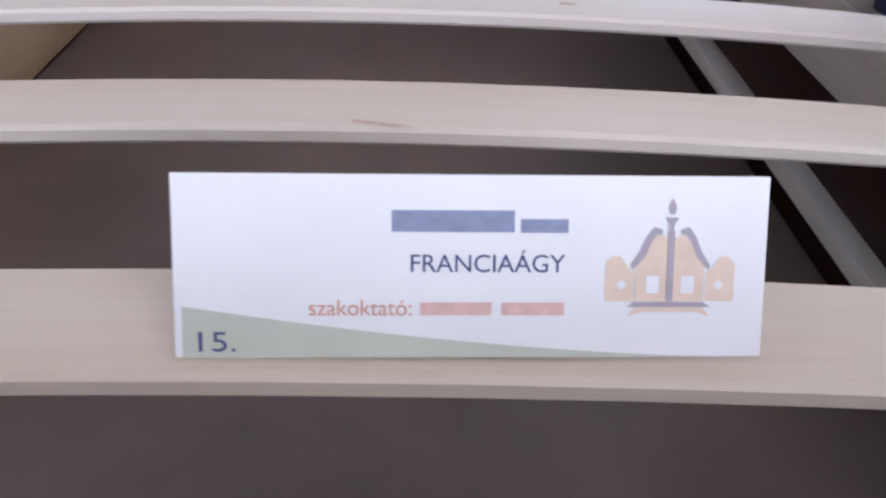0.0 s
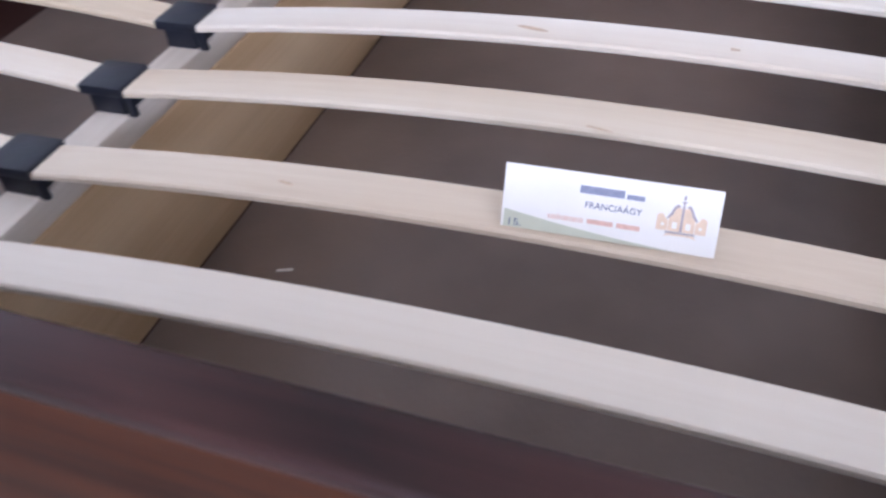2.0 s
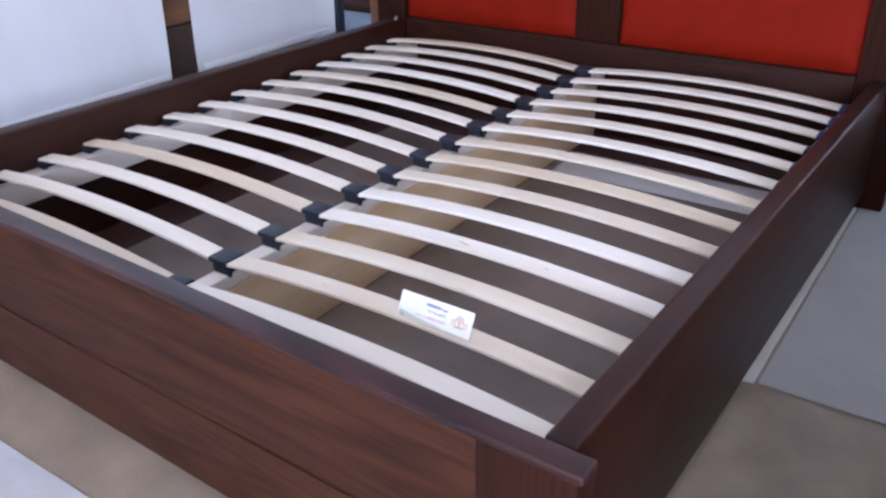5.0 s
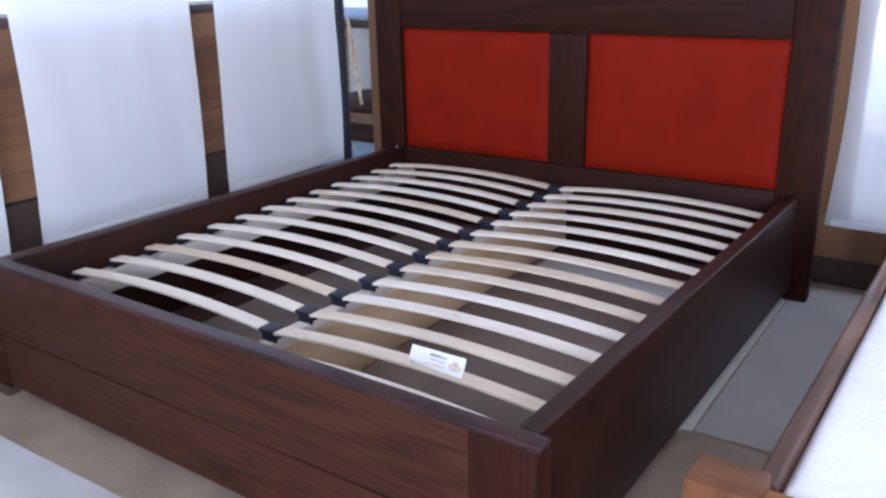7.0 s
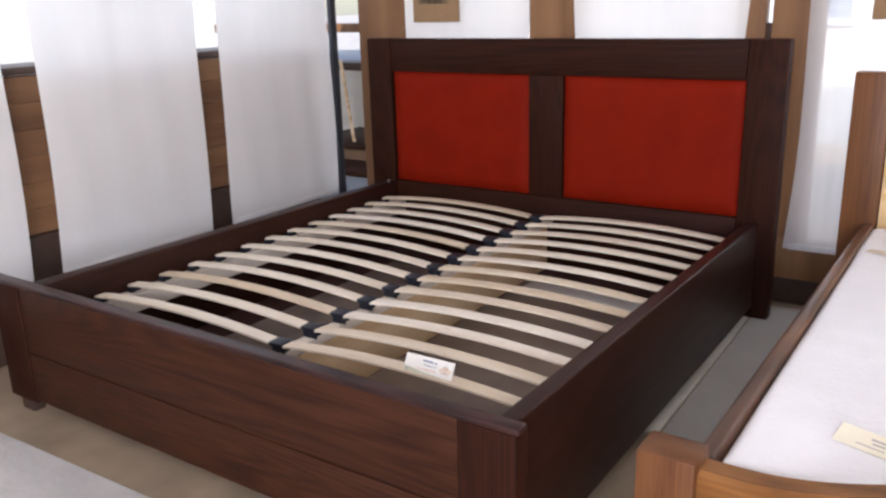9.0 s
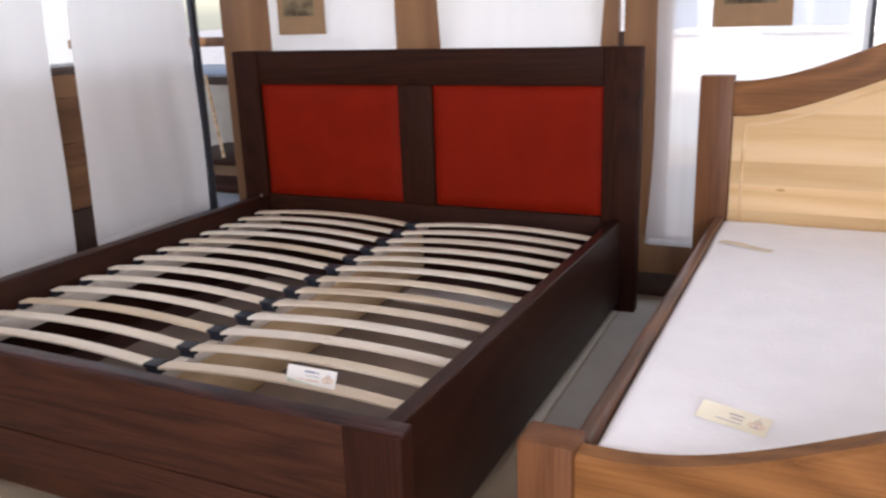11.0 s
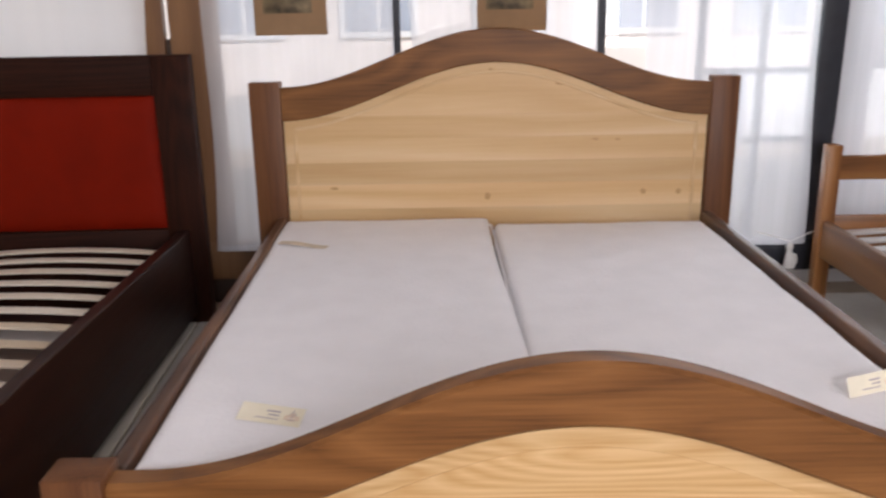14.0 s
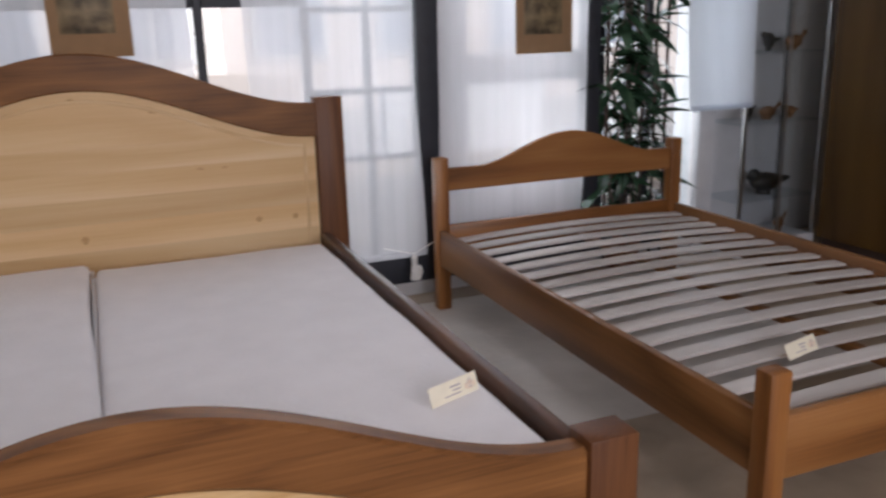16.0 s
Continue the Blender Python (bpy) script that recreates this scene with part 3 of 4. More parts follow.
def card(m, label, paper, full, lean=26.5, W=0.1458, H=0.0453, group="exhibit cards"):
    """A folded card: printed front leaf leaning back on a rear leaf."""
    c = thing("exhibit_card", m, label, "card", group)
    a = radians(lean)
    F = Matrix(((1, 0, 0, 0), (0, math.sin(a), -math.cos(a), 0), (0, math.cos(a), math.sin(a), 0), (0, 0, 0, 1)))
    front = block(0, W, 0, H, -0.0006, 0, 0.0002, 1)
    bmesh.ops.transform(front, matrix=F, verts=front.verts[:])
    leaf = part("front_leaf", front, paper, c)
    top = F @ Vector((0, H, 0))
    back = bmesh.new()
    e = 0.03
    p = [(e, top.y + 0.0003, top.z - 0.002), (W - e, top.y + 0.0003, top.z - 0.002), (W - e, top.y + 0.006, 0), (e, top.y + 0.006, 0)]
    q = [(x, y + 0.0006, z) for x, y, z in p]
    vs = [back.verts.new(v) for v in p + q]
    for f in ((0, 1, 2, 3), (7, 6, 5, 4), (0, 4, 5, 1), (1, 5, 6, 2), (2, 6, 7, 3), (3, 7, 4, 0)):
        back.faces.new([vs[i] for i in f])
    part("rear_leaf", back, paper, c)
    X = lambda x: (x - 5) / 1500 * W
    Y = lambda y: (475 - y) / 460 * H
    R = lambda x0, x1, y0, y1: rect(X(x0), X(x1), Y(y1), Y(y0))
    if full:
        curve = [(25, 475)] + [(25 + 1440 * t, 475 - 130 * (1 - t) ** 1.7) for t in [i / 16 for i in range(17)]]
        part("green_wave", flat([(X(x), Y(y)) for x, y in curve], F, 0.0001), M_INK_G, leaf, "pale green printed wave")
        part("title_bar", flat(R(550, 858, 103, 157), F), M_INK_B, leaf)
        part("title_bar", flat(R(874, 994, 124, 158), F), M_INK_B, leaf)
        lettering("FRANCIAÁGY", 0.0044, M_INK, "lettering", leaf, F @ Matrix.Translation((X(598), Y(257), 0)), X(992) - X(602))
        lettering("szakoktató:", 0.0040, M_INK_O, "lettering", leaf, F @ Matrix.Translation((X(342), Y(367), 0)), X(600) - X(342))
        part("line_bar", flat(R(622, 803, 334, 367), F), M_INK_P, leaf)
        part("line_bar", flat(R(828, 988, 334, 367), F), M_INK_P, leaf)
        lettering("15.", 0.0050, M_INK, "lettering", leaf, F @ Matrix.Translation((X(65), Y(459), 0)), X(158) - X(65))
    else:
        part("title_bar", flat(R(640, 960, 150, 190), F), M_GREYINK, leaf)
        part("title_bar", flat(R(700, 960, 240, 275), F), M_GREYINK, leaf)
        part("line_bar", flat(R(420, 960, 340, 365), F), M_GREYINK, leaf)
    # emblem: a small crested cabinet with open doors
    E = lambda pts, lift=0.0002: flat([(X(x), Y(y)) for x, y in pts], F, lift)
    body = [(1170, 330), (1345, 330), (1345, 235), (1320, 190), (1300, 150), (1285, 165), (1262, 170), (1240, 165), (1222, 145), (1200, 185), (1170, 235)]
    part("emblem_body", E(body), M_TAN, leaf, "tan printed cabinet emblem")
    for k in (-1, 1):
        door = [(1258 + k * x, y) for x, y in ((92, 330), (166, 330), (166, 232), (150, 216), (128, 216), (108, 245), (92, 258))]
        part("emblem_door", E(door if k > 0 else door[::-1]), M_TAN, leaf)
        cx = 1258 + k * 125
        part("emblem_mark", E([(cx - 14, 288), (cx, 274), (cx + 14, 288), (cx, 302)], 0.0004), M_PAPER, leaf)
        part("emblem_mark", E([(1258 + k * 45 - 17, 310), (1258 + k * 45 + 17, 310), (1258 + k * 45 + 17, 265), (1258 + k * 45 - 17, 265)], 0.0004), M_PAPER, leaf)
        crest = [(1258 + k * x, y) for x, y in ((98, 250), (102, 238), (80, 205), (62, 165), (45, 142), (24, 148), (24, 160), (38, 162), (52, 182), (66, 218))]
        part("emblem_crest", E(crest if k < 0 else crest[::-1], 0.0003), M_GREYINK, leaf)
    part("emblem_spine", E(R_pts(1250, 1266, 150, 330), 0.0004), M_GREYINK, leaf)
    part("emblem_base", E([(1150, 345), (1365, 345), (1345, 332), (1165, 332)], 0.0003), M_GREYINK, leaf)
    part("emblem_foot", E([(1150, 370), (1185, 358), (1330, 358), (1365, 370), (1345, 346), (1170, 346)], 0.0002), M_TAN, leaf)
    part("emblem_finial", E([(1240, 118), (1276, 118), (1264, 136), (1262, 150), (1254, 150), (1252, 136)], 0.0003), M_GREYINK, leaf)
    part("emblem_finial", E([(1252, 110), (1248, 92), (1258, 70), (1268, 92), (1264, 110)], 0.0003), M_GREYINK, leaf)
    return c


def R_pts(x0, x1, y0, y1):
    return [(x0, y1), (x1, y1), (x1, y0), (x0, y0)]


card(pose(-0.4415, 0.2700, 0.3808, 0, 0.8, 1.0), "folded white card with printed words on a slat", M_PAPER, True)


# ---- the walnut bed ----
WB = pose(0.285, 0.005, 0, 0, 0, -1.6)


def bell(x, x0, x1):
    u = abs((x - (x0 + x1) / 2) / ((x1 - x0) / 2))
    return 0.5 * (1 + math.cos(math.pi * min(u, 1)))


def walnut_bed():
    bed = thing("double_bed", WB, "walnut double bed with arched pine panels", "bed")
    for x0, x1 in ((0.0, 0.11), (1.79, 1.90)):
        part("head_post", block(x0 - (0.012 if x0 < 1 else 0), x1, 1.965, 2.03, 0, 1.012, 0.005), M_WALNUT_Z, bed)
        part("foot_post", block(x0, x1, -0.012, 0.075, 0, 0.500, 0.005), M_WALNUT_Z, bed)
    ht = lambda x: 0.990 + 0.214 * bell(x, 0.11, 1.79)
    hl = lambda x: 0.862 + 0.214 * bell(x, 0.11, 1.79)
    part("head_arch", shaped(ht, hl, 0.111, 1.789, 1.970, 2.025, 64, 0.005), M_WALNUT, bed, "curved walnut top rail")
    ft = lambda x: 0.483 + 0.222 * bell(x, 0.165, 1.79)
    fl = lambda x: 0.362 + 0.216 * bell(x, 0.15, 1.79)
    part("foot_arch", shaped(ft, fl, 0.111, 1.789, 0.000, 0.062, 64, 0.009), M_WALNUT, bed, "curved walnut top rail")
    # head panel of glued staves, with a bead along its edge
    zs = [0.30, 0.405, 0.50, 0.60, 0.69, 0.785, 0.875, 0.965, 1.08]
    panel = part("head_panel", shaped(lambda x: hl(x) - 0.001, lambda x: 0.30, 0.112, 1.788, 2.004, 2.018, 48), M_PINE, bed, "glued pine panel")
    for z0, z1 in zip(zs, zs[1:]):
        lo, hi = 0.113, 1.787
        if z0 > 0.86:
            half = 0.84 * math.acos(max(-1, min(1, 2 * (z0 + 0.004 - 0.862) / 0.214 - 1))) / math.pi
            lo, hi = 0.95 - half, 0.95 + half
        part("stave", shaped(lambda x: min(z1 - 0.00015, hl(x) - 0.001), lambda x: min(z0, hl(x) - 0.0015), lo, hi, 1.990, 2.0035, 48, 0.0003), M_PINE, panel)
    bead = shaped(lambda x: hl(x) - 0.030, lambda x: hl(x) - 0.042, 0.150, 1.750, 1.9855, 1.9905, 48, 0.002)
    part("bead", bead, M_PINE, panel)
    for x in (0.150, 1.738):
        part("bead", block(x, x + 0.012, 1.9855, 1.9905, 0.42, 0.835, 0.002), M_PINE, panel)
    for x, z, rx, rz in ((1.345, 0.770, 0.014, 0.005), (1.435, 0.768, 0.012, 0.0045), (0.298, 0.586, 0.016, 0.006), (0.917, 0.545, 0.012, 0.016), (1.547, 0.555, 0.012, 0.012), (1.690, 0.552, 0.011, 0.011), (0.93, 1.045, 0.012, 0.008), (1.20, 0.99, 0.02, 0.006)):
        k = bmesh.new()
        bmesh.ops.create_circle(k, cap_ends=True, segments=14, radius=1.0)
        bmesh.ops.transform(k, matrix=Matrix.Translation((x, 1.9896, z)) @ pose(0, 0, 0, 90, 0, 0) @ Matrix.Diagonal((rx, rz, 1, 1)), verts=k.verts[:])
        part("knot", k, M_KNOT_P, panel, "small brown knot")
    fp = part("foot_panel", shaped(lambda x: fl(x) - 0.001, lambda x: 0.14, 0.112, 1.788, 0.026, 0.052, 48), M_PINE_F, bed, "pine panel with raised field")
    part("raised_field", shaped(lambda x: fl(x) - 0.048, lambda x: 0.19, 0.20, 1.70, 0.0243, 0.0258, 48, 0.0006), M_PINE_F, fp)
    part("lower_rail", block(0.111, 1.789, 0.014, 0.066, 0.06, 0.139, 0.004), M_WALNUT, bed)
    for x0, x1, tilt in ((0.082, 0.118, 0.35), (1.784, 1.820, 0)):
        part("side_rail", block(x0, x1, 0.0755, 1.9645, 0.22, 0.474, 0.009, 4), M_WALNUT_Y, bed).matrix_basis = pose(0, 0, 0, 0, 0, tilt)
    part("bearer", block(0.94, 0.97, 0.0755, 1.9645, 0.18, 0.295, 0.003), M_PINE_Y, bed)
    part("slat_deck", block(0.119, 1.783, 0.0755, 1.96, 0.296, 0.318, 0.003), M_PINE_Y, bed)
    return bed


walnut_bed()


def mattress(x0, x1, y0, y1, z0, z1, seed, label, skew=0.0):
    """A foam mattress in quilted ticking: pillowy top, rounded edges and a piped seam."""
    nx, ny, r = 30, 60, 0.03
    bm = bmesh.new()
    rows = []
    def edge(d):
        return r * (1 - math.sqrt(max(0, 1 - (1 - min(d, r) / r) ** 2)))
    for j in range(ny + 1):
        row = []
        for i in range(nx + 1):
            u = 0.5 - 0.5 * math.cos(math.pi * i / nx); v = 0.5 - 0.5 * math.cos(math.pi * j / ny)
            xa = x0 - skew * v
            x, y = xa + u * (x1 - xa), y0 + v * (y1 - y0)
            d = min(x - xa, x1 - x, y - y0, y1 - y)
            wob = 0.004 * noise.noise((x * 4, y * 4, seed)) + 0.0016 * noise.noise((x * 17, y * 17, seed))
            bow = 0.014 * math.sin(2.3 * y + seed) * u ** 5 * (1 if seed < 2 else 0)
            row.append(bm.verts.new((x + bow, y, z1 - edge(d) + wob)))
        rows.append(row)
    for j in range(ny):
        for i in range(nx):
            bm.faces.new((rows[j][i], rows[j][i + 1], rows[j + 1][i + 1], rows[j + 1][i]))
    border = [rows[0][i] for i in range(nx + 1)] + [rows[j][nx] for j in range(1, ny + 1)] + [rows[ny][i] for i in range(nx - 1, -1, -1)] + [rows[j][0] for j in range(ny - 1, 0, -1)]
    low = [bm.verts.new((v.co.x, v.co.y, z0)) for v in border]
    k = len(border)
    for i in range(k):
        bm.faces.new((border[i], low[i], low[(i + 1) % k], border[(i + 1) % k]))
    bm.faces.new(low)
    t = thing("mattress", WB, label, "mattress", "mattresses on the walnut bed")
    part("cover", bm, M_MATT, t)
    pipe = bmesh.new()
    c = [(x0, y0), (x1, y0), (x1, y1), (x0 - skew, y1)]
    for a, b in zip(c, c[1:] + c[:1]):
        tube(pipe, (*a, z1 - 0.035), (*b, z1 - 0.035), 0.004, None, 6)
    part("piping", pipe, M_MATT, t)
    return t


mattress(0.122, 0.928, 0.085, 1.945, 0.319, 0.470, 1.0, "white quilted foam mattress lying beside its twin", 0.022)
mattress(0.936, 1.772, 0.085, 1.905, 0.319, 0.456, 5.0, "white quilted foam mattress, slightly lower than its twin")
lab = thing("mattress_label", pose(0.47, 1.60, 0.4735, 0, 0, -22), "creased tan paper label lying on the mattress", "label")
bm = shaped(lambda x: 0.002 + 0.003 * math.sin(30 * x), lambda x: 0.001 + 0.003 * math.sin(30 * x), 0, 0.19, -0.018, 0.018, 16)
part("strip", bm, plain("tan_paper", (0.68, 0.58, 0.45), 0.7), lab)
card(pose(0.575, 0.262, 0.4725, 0, 0, -19), "folded cream card lying on the white mattress", M_CREAM, False, 62.0)
card(pose(1.898, 0.292, 0.458, 0, 0, 19), "folded cream card standing on the white mattress", M_CREAM, False, 18.0)


# ---- the small bed ----
SB = pose(2.624, 0.040, 0, 0, 0, -2.2)


def small_bed():
    bed = thing("single_bed", SB, "oiled alder single bed with a low arched headboard", "bed")
    W, L = 1.315, 2.045
    for x0 in (0.0, W - 0.062):
        part("head_post", block(x0, x0 + 0.062, L, L + 0.06, 0, 0.70, 0.006), M_OAK_Z, bed)
        part("foot_post", block(x0, x0 + 0.062, 0.0, 0.056, 0, 0.488, 0.006), M_OAK_Z, bed)
    top = lambda x: 0.652 + 0.125 * bell(x, 0.22, W - 0.17) ** 0.85
    part("head_arch", shaped(top, lambda x: 0.550, 0.063, W - 0.063, L + 0.014, L + 0.042, 56, 0.005), M_OAK, bed, "arched top rail")
    part("head_rail", block(0.063, W - 0.063, L + 0.014, L + 0.042, 0.255, 0.392, 0.004), M_OAK, bed)
    part("foot_rail", block(0.063, W - 0.063, 0.016, 0.044, 0.200, 0.366, 0.004), M_OAK, bed)
    for x0 in (0.008, W - 0.036):
        part("side_rail", block(x0, x0 + 0.028, 0.061, L - 0.001, 0.212, 0.375, 0.005), M_OAK_Y, bed)
    for x0 in (0.037, W - 0.062):
        part("ledge", block(x0, x0 + 0.025, 0.062, L - 0.002, 0.285, 0.325, 0.003), M_OAK_Y, bed)
    me = mesh_of("slat", shaped(lambda x: 0.331 + 0.022 * (1 - ((x - W / 2) / (W / 2)) ** 2), lambda x: 0.320 + 0.022 * (1 - ((x - W / 2) / (W / 2)) ** 2), 0.038, W - 0.038, -0.030, 0.030, 14, 0.002), M_SLAT_B)
    for i in range(16):
        part("slat", me, None, bed).location = (0, 0.120 + 0.1255 * i, 0)
    part("cross_strip", block(W / 2 - 0.02, W / 2 + 0.02, 0.07, L - 0.01, 0.300, 0.324, 0.003), M_OAK_Y, bed)
    return bed


small_bed()
card(pose(2.985, 0.325, 0.3475, 0, 0, 12), "folded cream card standing on grey slats", M_CREAM, False)


# ---- floor things ----
solid("cream_strip", block(-0.04, 0.024, 0.93, 2.03, 0.0, 0.012, 0.003), M_STRIP, "narrow cream board lying along the dark bed", "board")


def sheet(name, m, w, d, seed, label, mat, rise=0.005):
    bm = bmesh.new()
    nx, ny = 30, 30
    g = [[bm.verts.new((w * i / nx, d * j / ny, 0.002 + rise * abs(noise.noise((w * i / nx * 5, d * j / ny * 5, seed))))) for i in range(nx + 1)] for j in range(ny + 1)]
    for j in range(ny):
        for i in range(nx):
            bm.faces.new((g[j][i], g[j][i + 1], g[j + 1][i + 1], g[j + 1][i]))
    ob = solid(name, bm, mat, label, "sheet")
    ob.matrix_world = m
    return ob


sheet("floor_sheet", pose(-2.15, -1.85, 0, 0, 0, 0.5), 1.9, 1.74, 3.0, "pale wrinkled sheet spread on the floor", M_SHEET)
sheet("floor_sheet", pose(0.030, 0.95, 0, 0, 0, 0), 0.27, 1.28, 6.0, "grey sheet lying between the beds", M_SHEET2)
sheet("floor_cloth", pose(0.0, 0.06, 0, 0, 0, 0), 0.30, 0.87, 12.0, "crumpled beige cloth lying between the beds", M_CARPET, 0.022)
sheet("floor_sheet", pose(2.11, 0.82, 0, 0, 0, -2), 1.9, 1.40, 9.0, "pale creased sheet lying under the single bed", M_SHEET3, 0.003)

scrap = solid("paper_scrap", block(-0.010, 0.010, -0.002, 0.002, 0.0, 0.001, 0.0003, 1), M_PAPER, "tiny white paper scrap on the bottom board", "scrap")
scrap.matrix_world = pose(-0.766, 0.441, 0.1004, 0, 0, 20)

tie = thing("curtain_tie", pose(2.60, 2.19, 0.0), "white cord tie with a small tassel by the window", "curtain tie")
bm = tube(bmesh.new(), (-0.12, 0.0, 0.30), (0.02, -0.02, 0.262), 0.003, None, 6)
tube(bm, (0.02, -0.02, 0.262), (0.14, 0.03, 0.29), 0.003, None, 6)
part("cord", bm, M_CORD, tie)
bm = ball(bmesh.new(), (0.02, -0.02, 0.235), 0.016, (1, 1, 1.3))
tube(bm, (0.02, -0.02, 0.222), (0.025, -0.02, 0.140), 0.012, 0.026, 10)
ball(bm, (0.045, -0.02, 0.175), 0.014, (1, 1, 2.2))
part("tassel", bm, M_CORD, tie)


# ---- the far corner ----
structure("narrow_panel", block(4.335, 4.44, 2.28, 2.32, 0, 1.95, 0.004), M_WHITE, "narrow white panel beside the window plant", "panel")


def plant():
    rnd = random.Random(4)
    p = thing("house_plant", pose(3.86, 2.30, 0.0), "tall dark green climbing house plant in a pot by the window", "plant")
    part("pot", tube(bmesh.new(), (0, 0, 0), (0, 0, 0.24), 0.085, 0.11, 20), M_POT, p)
    leaves = bmesh.new()
    for s in range(8):
        x, y = rnd.uniform(-0.19, 0.26), rnd.uniform(-0.05, 0.04)
        z, px, py = 0.2, x * 0.3, y * 0.3
        stems = bmesh.new()
        while z < 1.85:
            nx, ny, nz = x + rnd.uniform(-0.05, 0.05), y + rnd.uniform(-0.03, 0.03), z + rnd.uniform(0.12, 0.2)
            tube(stems, (px, py, z), (nx, ny, nz), 0.006, 0.005, 5)
            for _ in range(4):
                L = rnd.uniform(0.12, 0.28); w = L * rnd.uniform(0.08, 0.19)
                ang, up = rnd.uniform(0, 6.28), rnd.uniform(-0.7, 0.6)
                m = Matrix.Translation((nx, ny, nz + rnd.uniform(-0.08, 0.05))) @ Euler((rnd.uniform(-0.6, 0.6), -up, ang)).to_matrix().to_4x4()
                prev = None
                for k in range(6):
                    t = k / 5
                    ww = w * math.sin(math.pi * (0.08 + 0.92 * t) ** 0.8) + 0.001
                    drop = -0.35 * L * t * t
                    row = [leaves.verts.new(m @ Vector((L * t, e * ww, drop + (0.18 * ww if e else 0)))) for e in (-1, 0, 1)]
                    if prev:
                        for q in (0, 1):
                            leaves.faces.new((prev[q], prev[q + 1], row[q + 1], row[q]))
                    prev = row
            px, py, z = nx, ny, nz
        part("stem", stems, M_STEM, p)
    tagged(part("foliage", leaves, M_LEAF, p), "narrow dark green leaves", kind="stuff")
    tr = bmesh.new()
    for x in (-0.10, 0.03, 0.12, 0.20, 0.27):
        tube(tr, (x, 0.02, 0.0), (x, 0.02, 1.9), 0.009, None, 6)
    for z in (0.5, 0.75, 1.0, 1.25, 1.5):
        tube(tr, (-0.12, 0.02, z), (0.29, 0.02, z), 0.004, None, 6)
    part("trellis", tr, M_BASE, p)


plant()
cl = curtain(pose(4.085, 2.08, 0, 0, 0, -4), 0.40, 0.822, 2.70, M_SHEER2, 50, 0.45, 0.005, "short white cloth panel hanging beside the glass cabinet", 0.0)


def glass_cabinet():
    c = thing("glass_cabinet", pose(4.455, 2.08, 0), "white display cabinet with glass shelves and doors", "cabinet")
    W, D, H = 0.565, 0.32, 2.0
    part("back", block(0, W, D - 0.015, D, 0.08, H, 0.002), M_WHITE, c)
    part("base", block(0, W, 0, D, 0, 0.08, 0.004), M_WHITE, c)
    part("top", block(0, W, 0, D, H, H + 0.04, 0.004), M_WHITE, c)
    for x in (0.0, W - 0.02):
        for y in (0.0, D - 0.036):
            part("corner_post", block(x, x + 0.02, y, y + 0.02, 0.08, H, 0.002), M_STEEL, c)
    part("door", block(0.021, W / 2 - 0.002, 0.004, 0.009, 0.085, H - 0.005, 0), M_GLASS_G, c)
    part("door", block(W / 2 + 0.002, W - 0.021, 0.004, 0.009, 0.085, H - 0.005, 0), M_GLASS_G, c)
    for z in (0.30, 0.715, 1.08, 1.45):
        part("glass_shelf", block(0.004, W - 0.004, 0.022, D - 0.017, z, z + 0.008, 0.001), M_GLASS_G, c)
    part("lock_strip", block(W / 2 - 0.008, W / 2 + 0.008, 0.0, 0.0035, 0.085, H - 0.005, 0.001), M_STEEL, c)


glass_cabinet()


def figurine(x, z, length, height, mat, turn, label, raised=False):
    """A low carved bird with a neat head, tail and base, or a small animal with a raised neck and horns."""
    f = thing("carved_figurine", pose(x, 2.22, z, 0, 0, turn), label, "figurine", "carved figurines on glass shelves")
    L, h = length, height
    bm = tube(bmesh.new(), (-0.1 * L, 0, 0), (-0.1 * L, 0, 0.25 * h), 0.14 * L, 0.10 * L, 12)
    ball(bm, (-0.08 * L, 0, 0.45 * h), 0.30 * L, (1.0, 0.6, 0.36 * h / (0.30 * L)), 14)
    if raised:
        tube(bm, (0.16 * L, 0, 0.5 * h), (0.30 * L, 0, 0.85 * h), 0.07 * L, 0.05 * L, 10)
        ball(bm, (0.33 * L, 0, 0.88 * h), 0.075 * L, (1.4, 0.8, 0.9), 10)
        for k in (-1, 1):
            tube(bm, (0.31 * L, k * 0.03 * L, 0.92 * h), (0.38 * L, k * 0.10 * L, 1.2 * h), 0.018 * L, 0.006 * L, 6)
            tube(bm, (k * 0.12 * L - 0.08 * L, 0.05 * L, 0.35 * h), (k * 0.2 * L - 0.08 * L, 0.05 * L, 0), 0.04 * L, 0.025 * L, 8)
    else:
        ball(bm, (-0.33 * L, 0, 0.72 * h), 0.12 * L, (1, 0.9, 1), 10)
        tube(bm, (-0.24 * L, 0, 0.55 * h), (-0.33 * L, 0, 0.72 * h), 0.13 * L, 0.09 * L, 10)
        tube(bm, (-0.42 * L, 0, 0.72 * h), (-0.52 * L, 0, 0.66 * h), 0.04 * L, 0.008 * L, 8)
        tube(bm, (0.12 * L, 0, 0.48 * h), (0.48 * L, 0, 0.52 * h), 0.12 * L, 0.03 * L, 8)
    part("body", bm, mat, f)


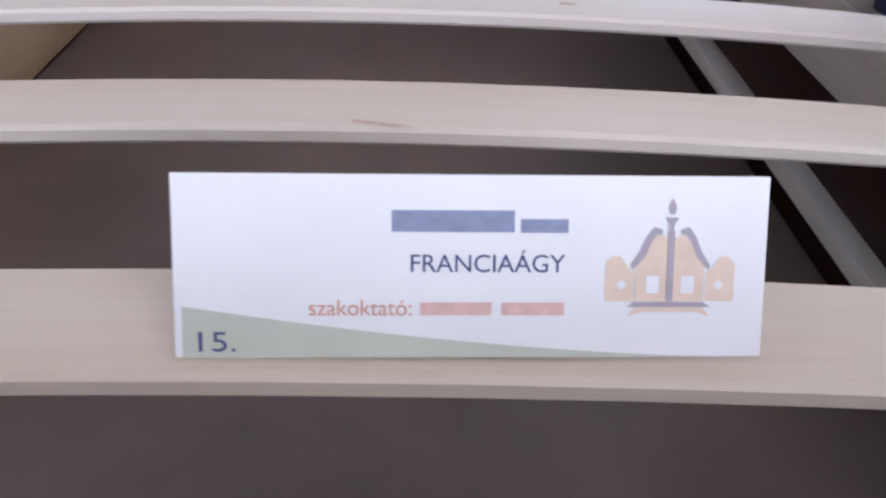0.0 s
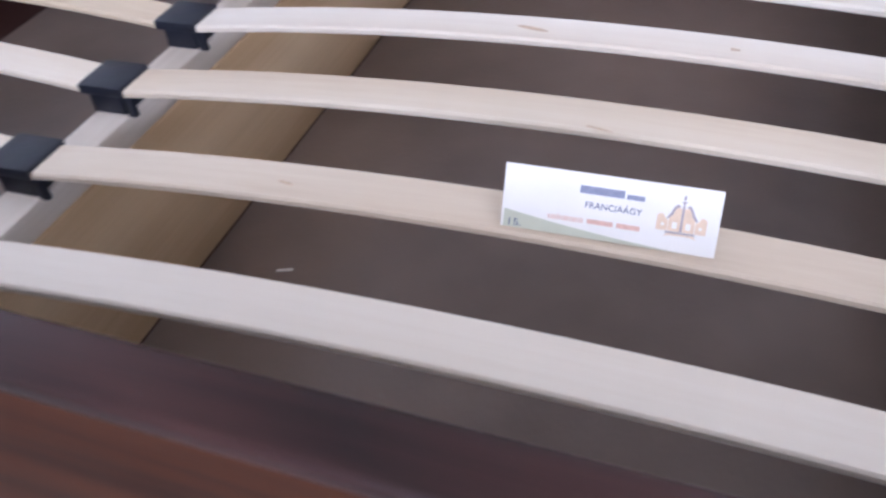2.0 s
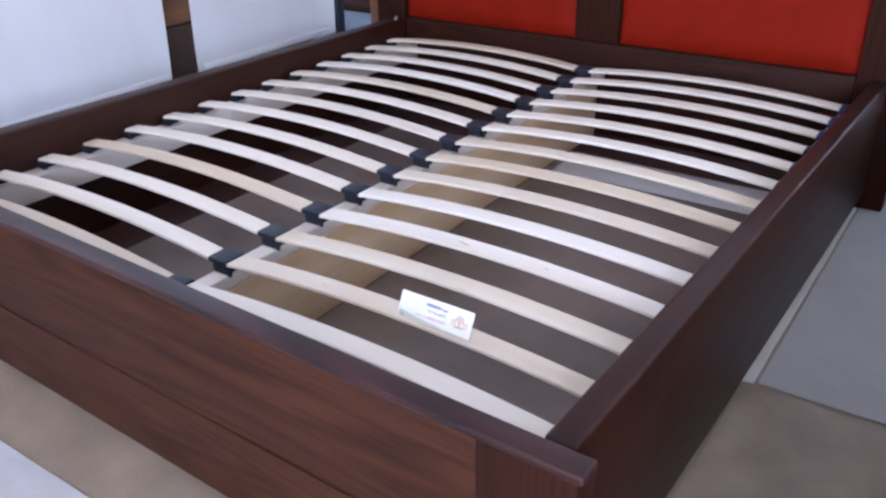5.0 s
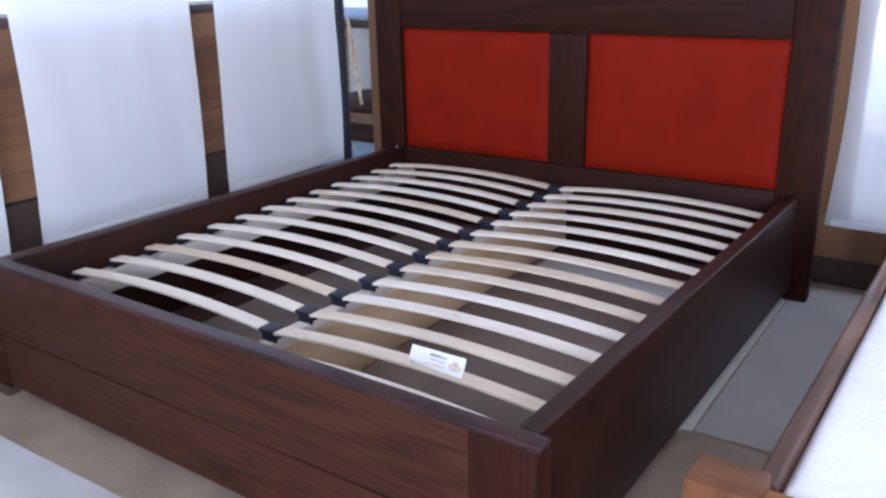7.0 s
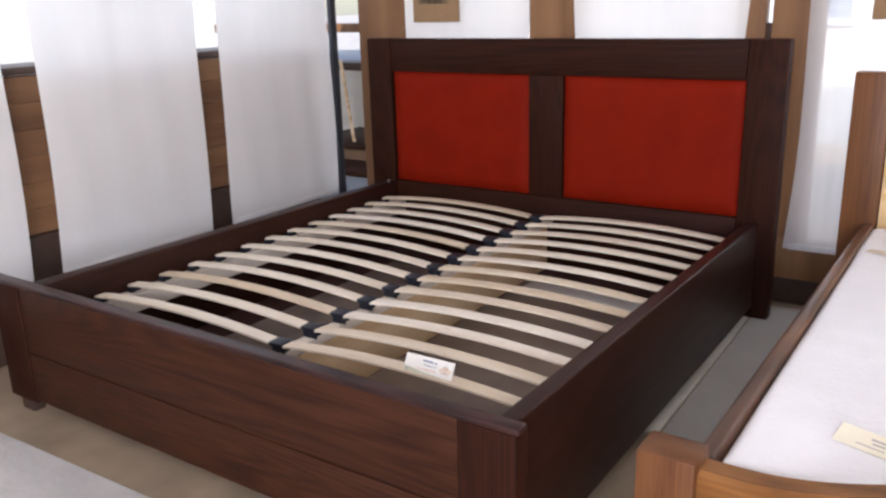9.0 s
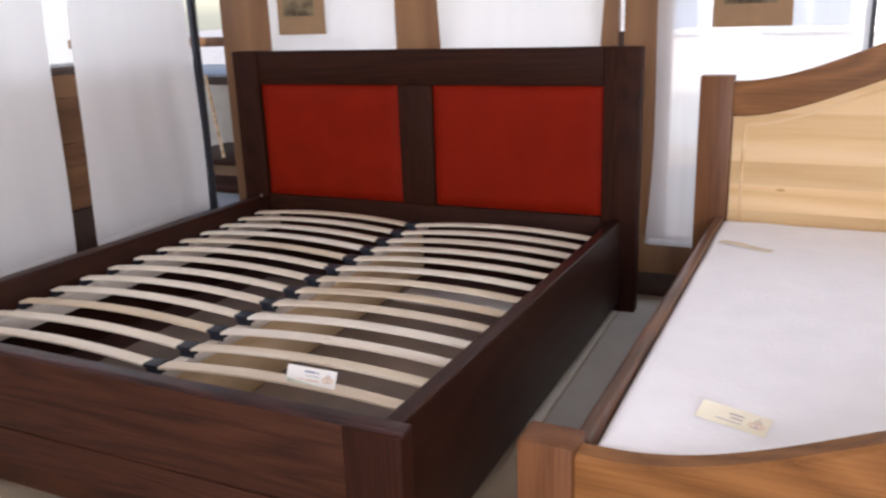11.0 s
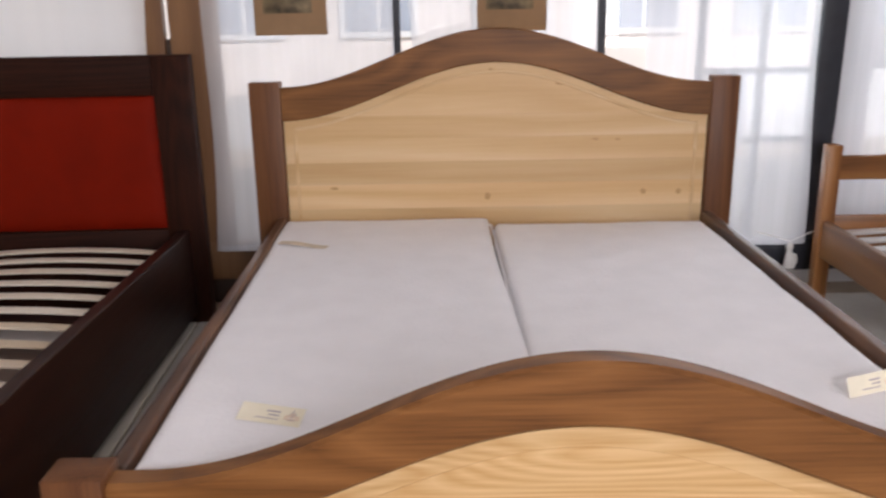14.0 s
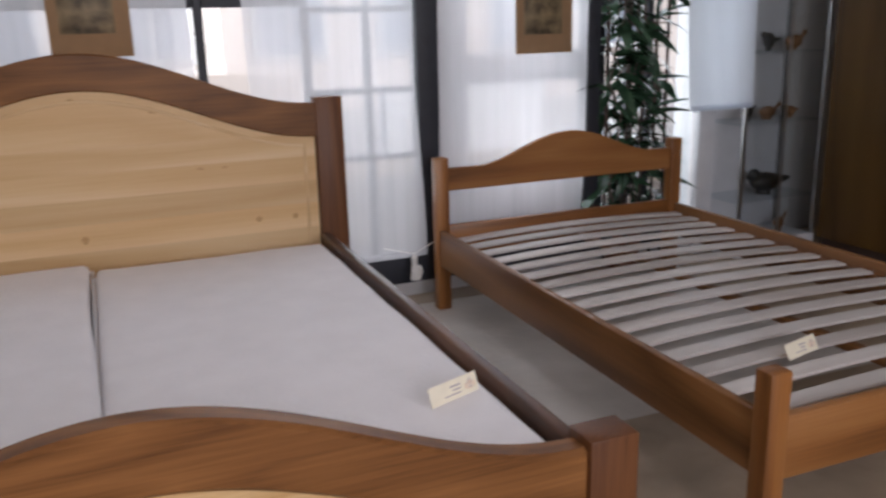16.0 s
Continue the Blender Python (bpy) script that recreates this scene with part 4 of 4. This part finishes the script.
figurine(4.60, 1.089, 0.07, 0.15, M_DARKFIG, 20, "slim blackened carved wooden bird on a glass shelf")
figurine(4.73, 1.089, 0.13, 0.12, M_DARKFIG, -10, "small blackened carved wooden bird on a glass shelf")
figurine(4.91, 1.089, 0.20, 0.10, M_FIG, 5, "brown carved wooden deer on a glass shelf", True)
figurine(4.61, 0.724, 0.14, 0.14, M_DARKFIG, 15, "round blackened carved wooden bird on a glass shelf")
figurine(4.76, 0.724, 0.16, 0.09, M_FIG, -15, "brown carved wooden animal on a glass shelf", True)
figurine(4.92, 0.724, 0.14, 0.08, M_FIG, 10, "low brown carved wooden bird on a glass shelf")
figurine(4.79, 0.309, 0.32, 0.15, M_DARKFIG, 0, "large blackened carved wooden bird on a glass shelf")
figurine(4.90, 0.081, 0.14, 0.10, M_FIG, 12, "brown carved wooden animal at the cabinet base", True)


def wardrobe():
    w = thing("wardrobe", pose(5.03, 1.45, 0), "tall dark brown veneered wardrobe beside the glass cabinet", "wardrobe")
    part("body", block(0, 1.05, 0.02, 0.62, 0.06, 2.15, 0.004), M_WARD, w)
    part("plinth", block(0.02, 1.03, 0.04, 0.60, 0, 0.06, 0.002), M_BASE, w)
    for x0, x1 in ((0.004, 0.521), (0.529, 1.046)):
        d = part("door", block(x0, x1, 0, 0.0195, 0.07, 2.14, 0.003), M_WARD, w)
        hx = x1 - 0.05 if x0 < 0.3 else x0 + 0.05
        part("handle", tube(bmesh.new(), (hx, -0.012, 0.95), (hx, -0.012, 1.10), 0.005), M_STEEL, d)


wardrobe()


# ---- beyond the gap in the corner ----
def high_desk():
    d = thing("high_table", pose(-3.7, 3.0, 0), "high table with grey top and dark edge behind the partition", "table")
    part("tabletop", block(0, 1.2, 0, 0.9, 0.915, 0.935, 0.003), M_GREYTOP, d)
    part("apron", block(0.01, 1.19, 0.005, 0.895, 0.865, 0.9145, 0.003), M_BASE, d)
    for x in (0.03, 1.12):
        for y in (0.03, 0.82):
            part("leg", block(x, x + 0.05, y, y + 0.05, 0, 0.8645, 0.003), M_PINE_Y, d)


def stepped_shelf():
    s = thing("stepped_shelf", pose(-3.2, 2.6, 0), "dark polished stepped wooden platform behind the partition", "platform")
    part("tread", block(0, 0.9, 0.30, 0.95, 0.365, 0.400, 0.005), M_DARK, s)
    part("riser", block(0.01, 0.89, 0.325, 0.345, 0.0, 0.3645, 0.002), M_POST, s)
    part("tread", block(0.2, 0.95, 0.0, 0.299, 0.262, 0.300, 0.005), M_DARK, s)
    part("riser", block(0.21, 0.94, 0.03, 0.05, 0.0, 0.2615, 0.002), M_GREYTOP, s)


stick = solid("wooden_stick", tube(bmesh.new(), (-2.877, 3.0, 0.93), (-2.775, 2.97, 0.403), 0.011, None, 8), M_PINE_Y, "thin pale wooden stick leaning on the platform", "stick")
structure("wall_low", block(-5.2, -2.2, 4.05, 4.15, 0, 0.88, 0), M_STRIP, "low cream wall behind the table", "wall")
structure("transom_far", block(-5.2, -2.2, 4.05, 4.12, 1.06, 1.13, 0.004), M_POST, "brown transom of the far window", "trim")
high_desk()
stepped_shelf()
structure("post_g", block(-2.215, -2.185, 2.12, 2.165, 0, CEIL, 0.008), M_FRAME, "dark upright in the corner", "post")
structure("partition", block(-6.5, -6.3, 2.0, 6.5, 0, 3.0, 0), M_WALL, "white wall of the adjoining space", "wall")

# ---- outside ----
structure("ground", block(-60, 60, 6.51, 90, -0.25, -0.15, 0), M_STONE, "grey concrete yard outside", "ground")


def far_building():
    b = thing("far_building", pose(-10, 13, -0.15), "pale rendered building with rows of windows across the yard", "building")
    part("wall", block(0, 34, 0, 6, 0, 9, 0), M_FACADE, b)
    part("roof", block(-0.3, 34.3, -0.3, 6.3, 9.002, 9.4, 0.05), M_BASE, b)
    part("cornice", block(0, 34, -0.15, -0.002, 4.2, 4.5, 0.03), M_WHITE, b)
    for r, z in enumerate((0.9, 5.2)):
        for i in range(15):
            x = 1.0 + 2.2 * i
            w = part("window", block(x, x + 1.3, -0.06, -0.002, z, z + 2.2, 0.01), M_WHITE, b)
            for k in (0, 1):
                for q in (0, 1):
                    part("pane", block(x + 0.1 + 0.58 * k, x + 0.62 + 0.58 * k, -0.068, -0.061, z + 0.1 + 1.02 * q, z + 1.03 + 1.05 * q, 0), M_PANE, w)


far_building()
# White block added to give the window a bright area outside.
solid("yard_bright_block", block(4.3, 6.2, 7.0, 7.25, -0.15, 0.62, 0.01), M_WHITE, "low white block added as a bright area in the yard", "wall")
# cladding of the parapet, board by board
me = mesh_of("plank", block(-2.3185, -2.292, -3.5, 2.045, 0.0, 0.0992, 0.0015, 1), M_PLANK)
for i in range(6):
    part("plank", me, None, west).location = (0, 0, 0.465 + 0.1 * i)
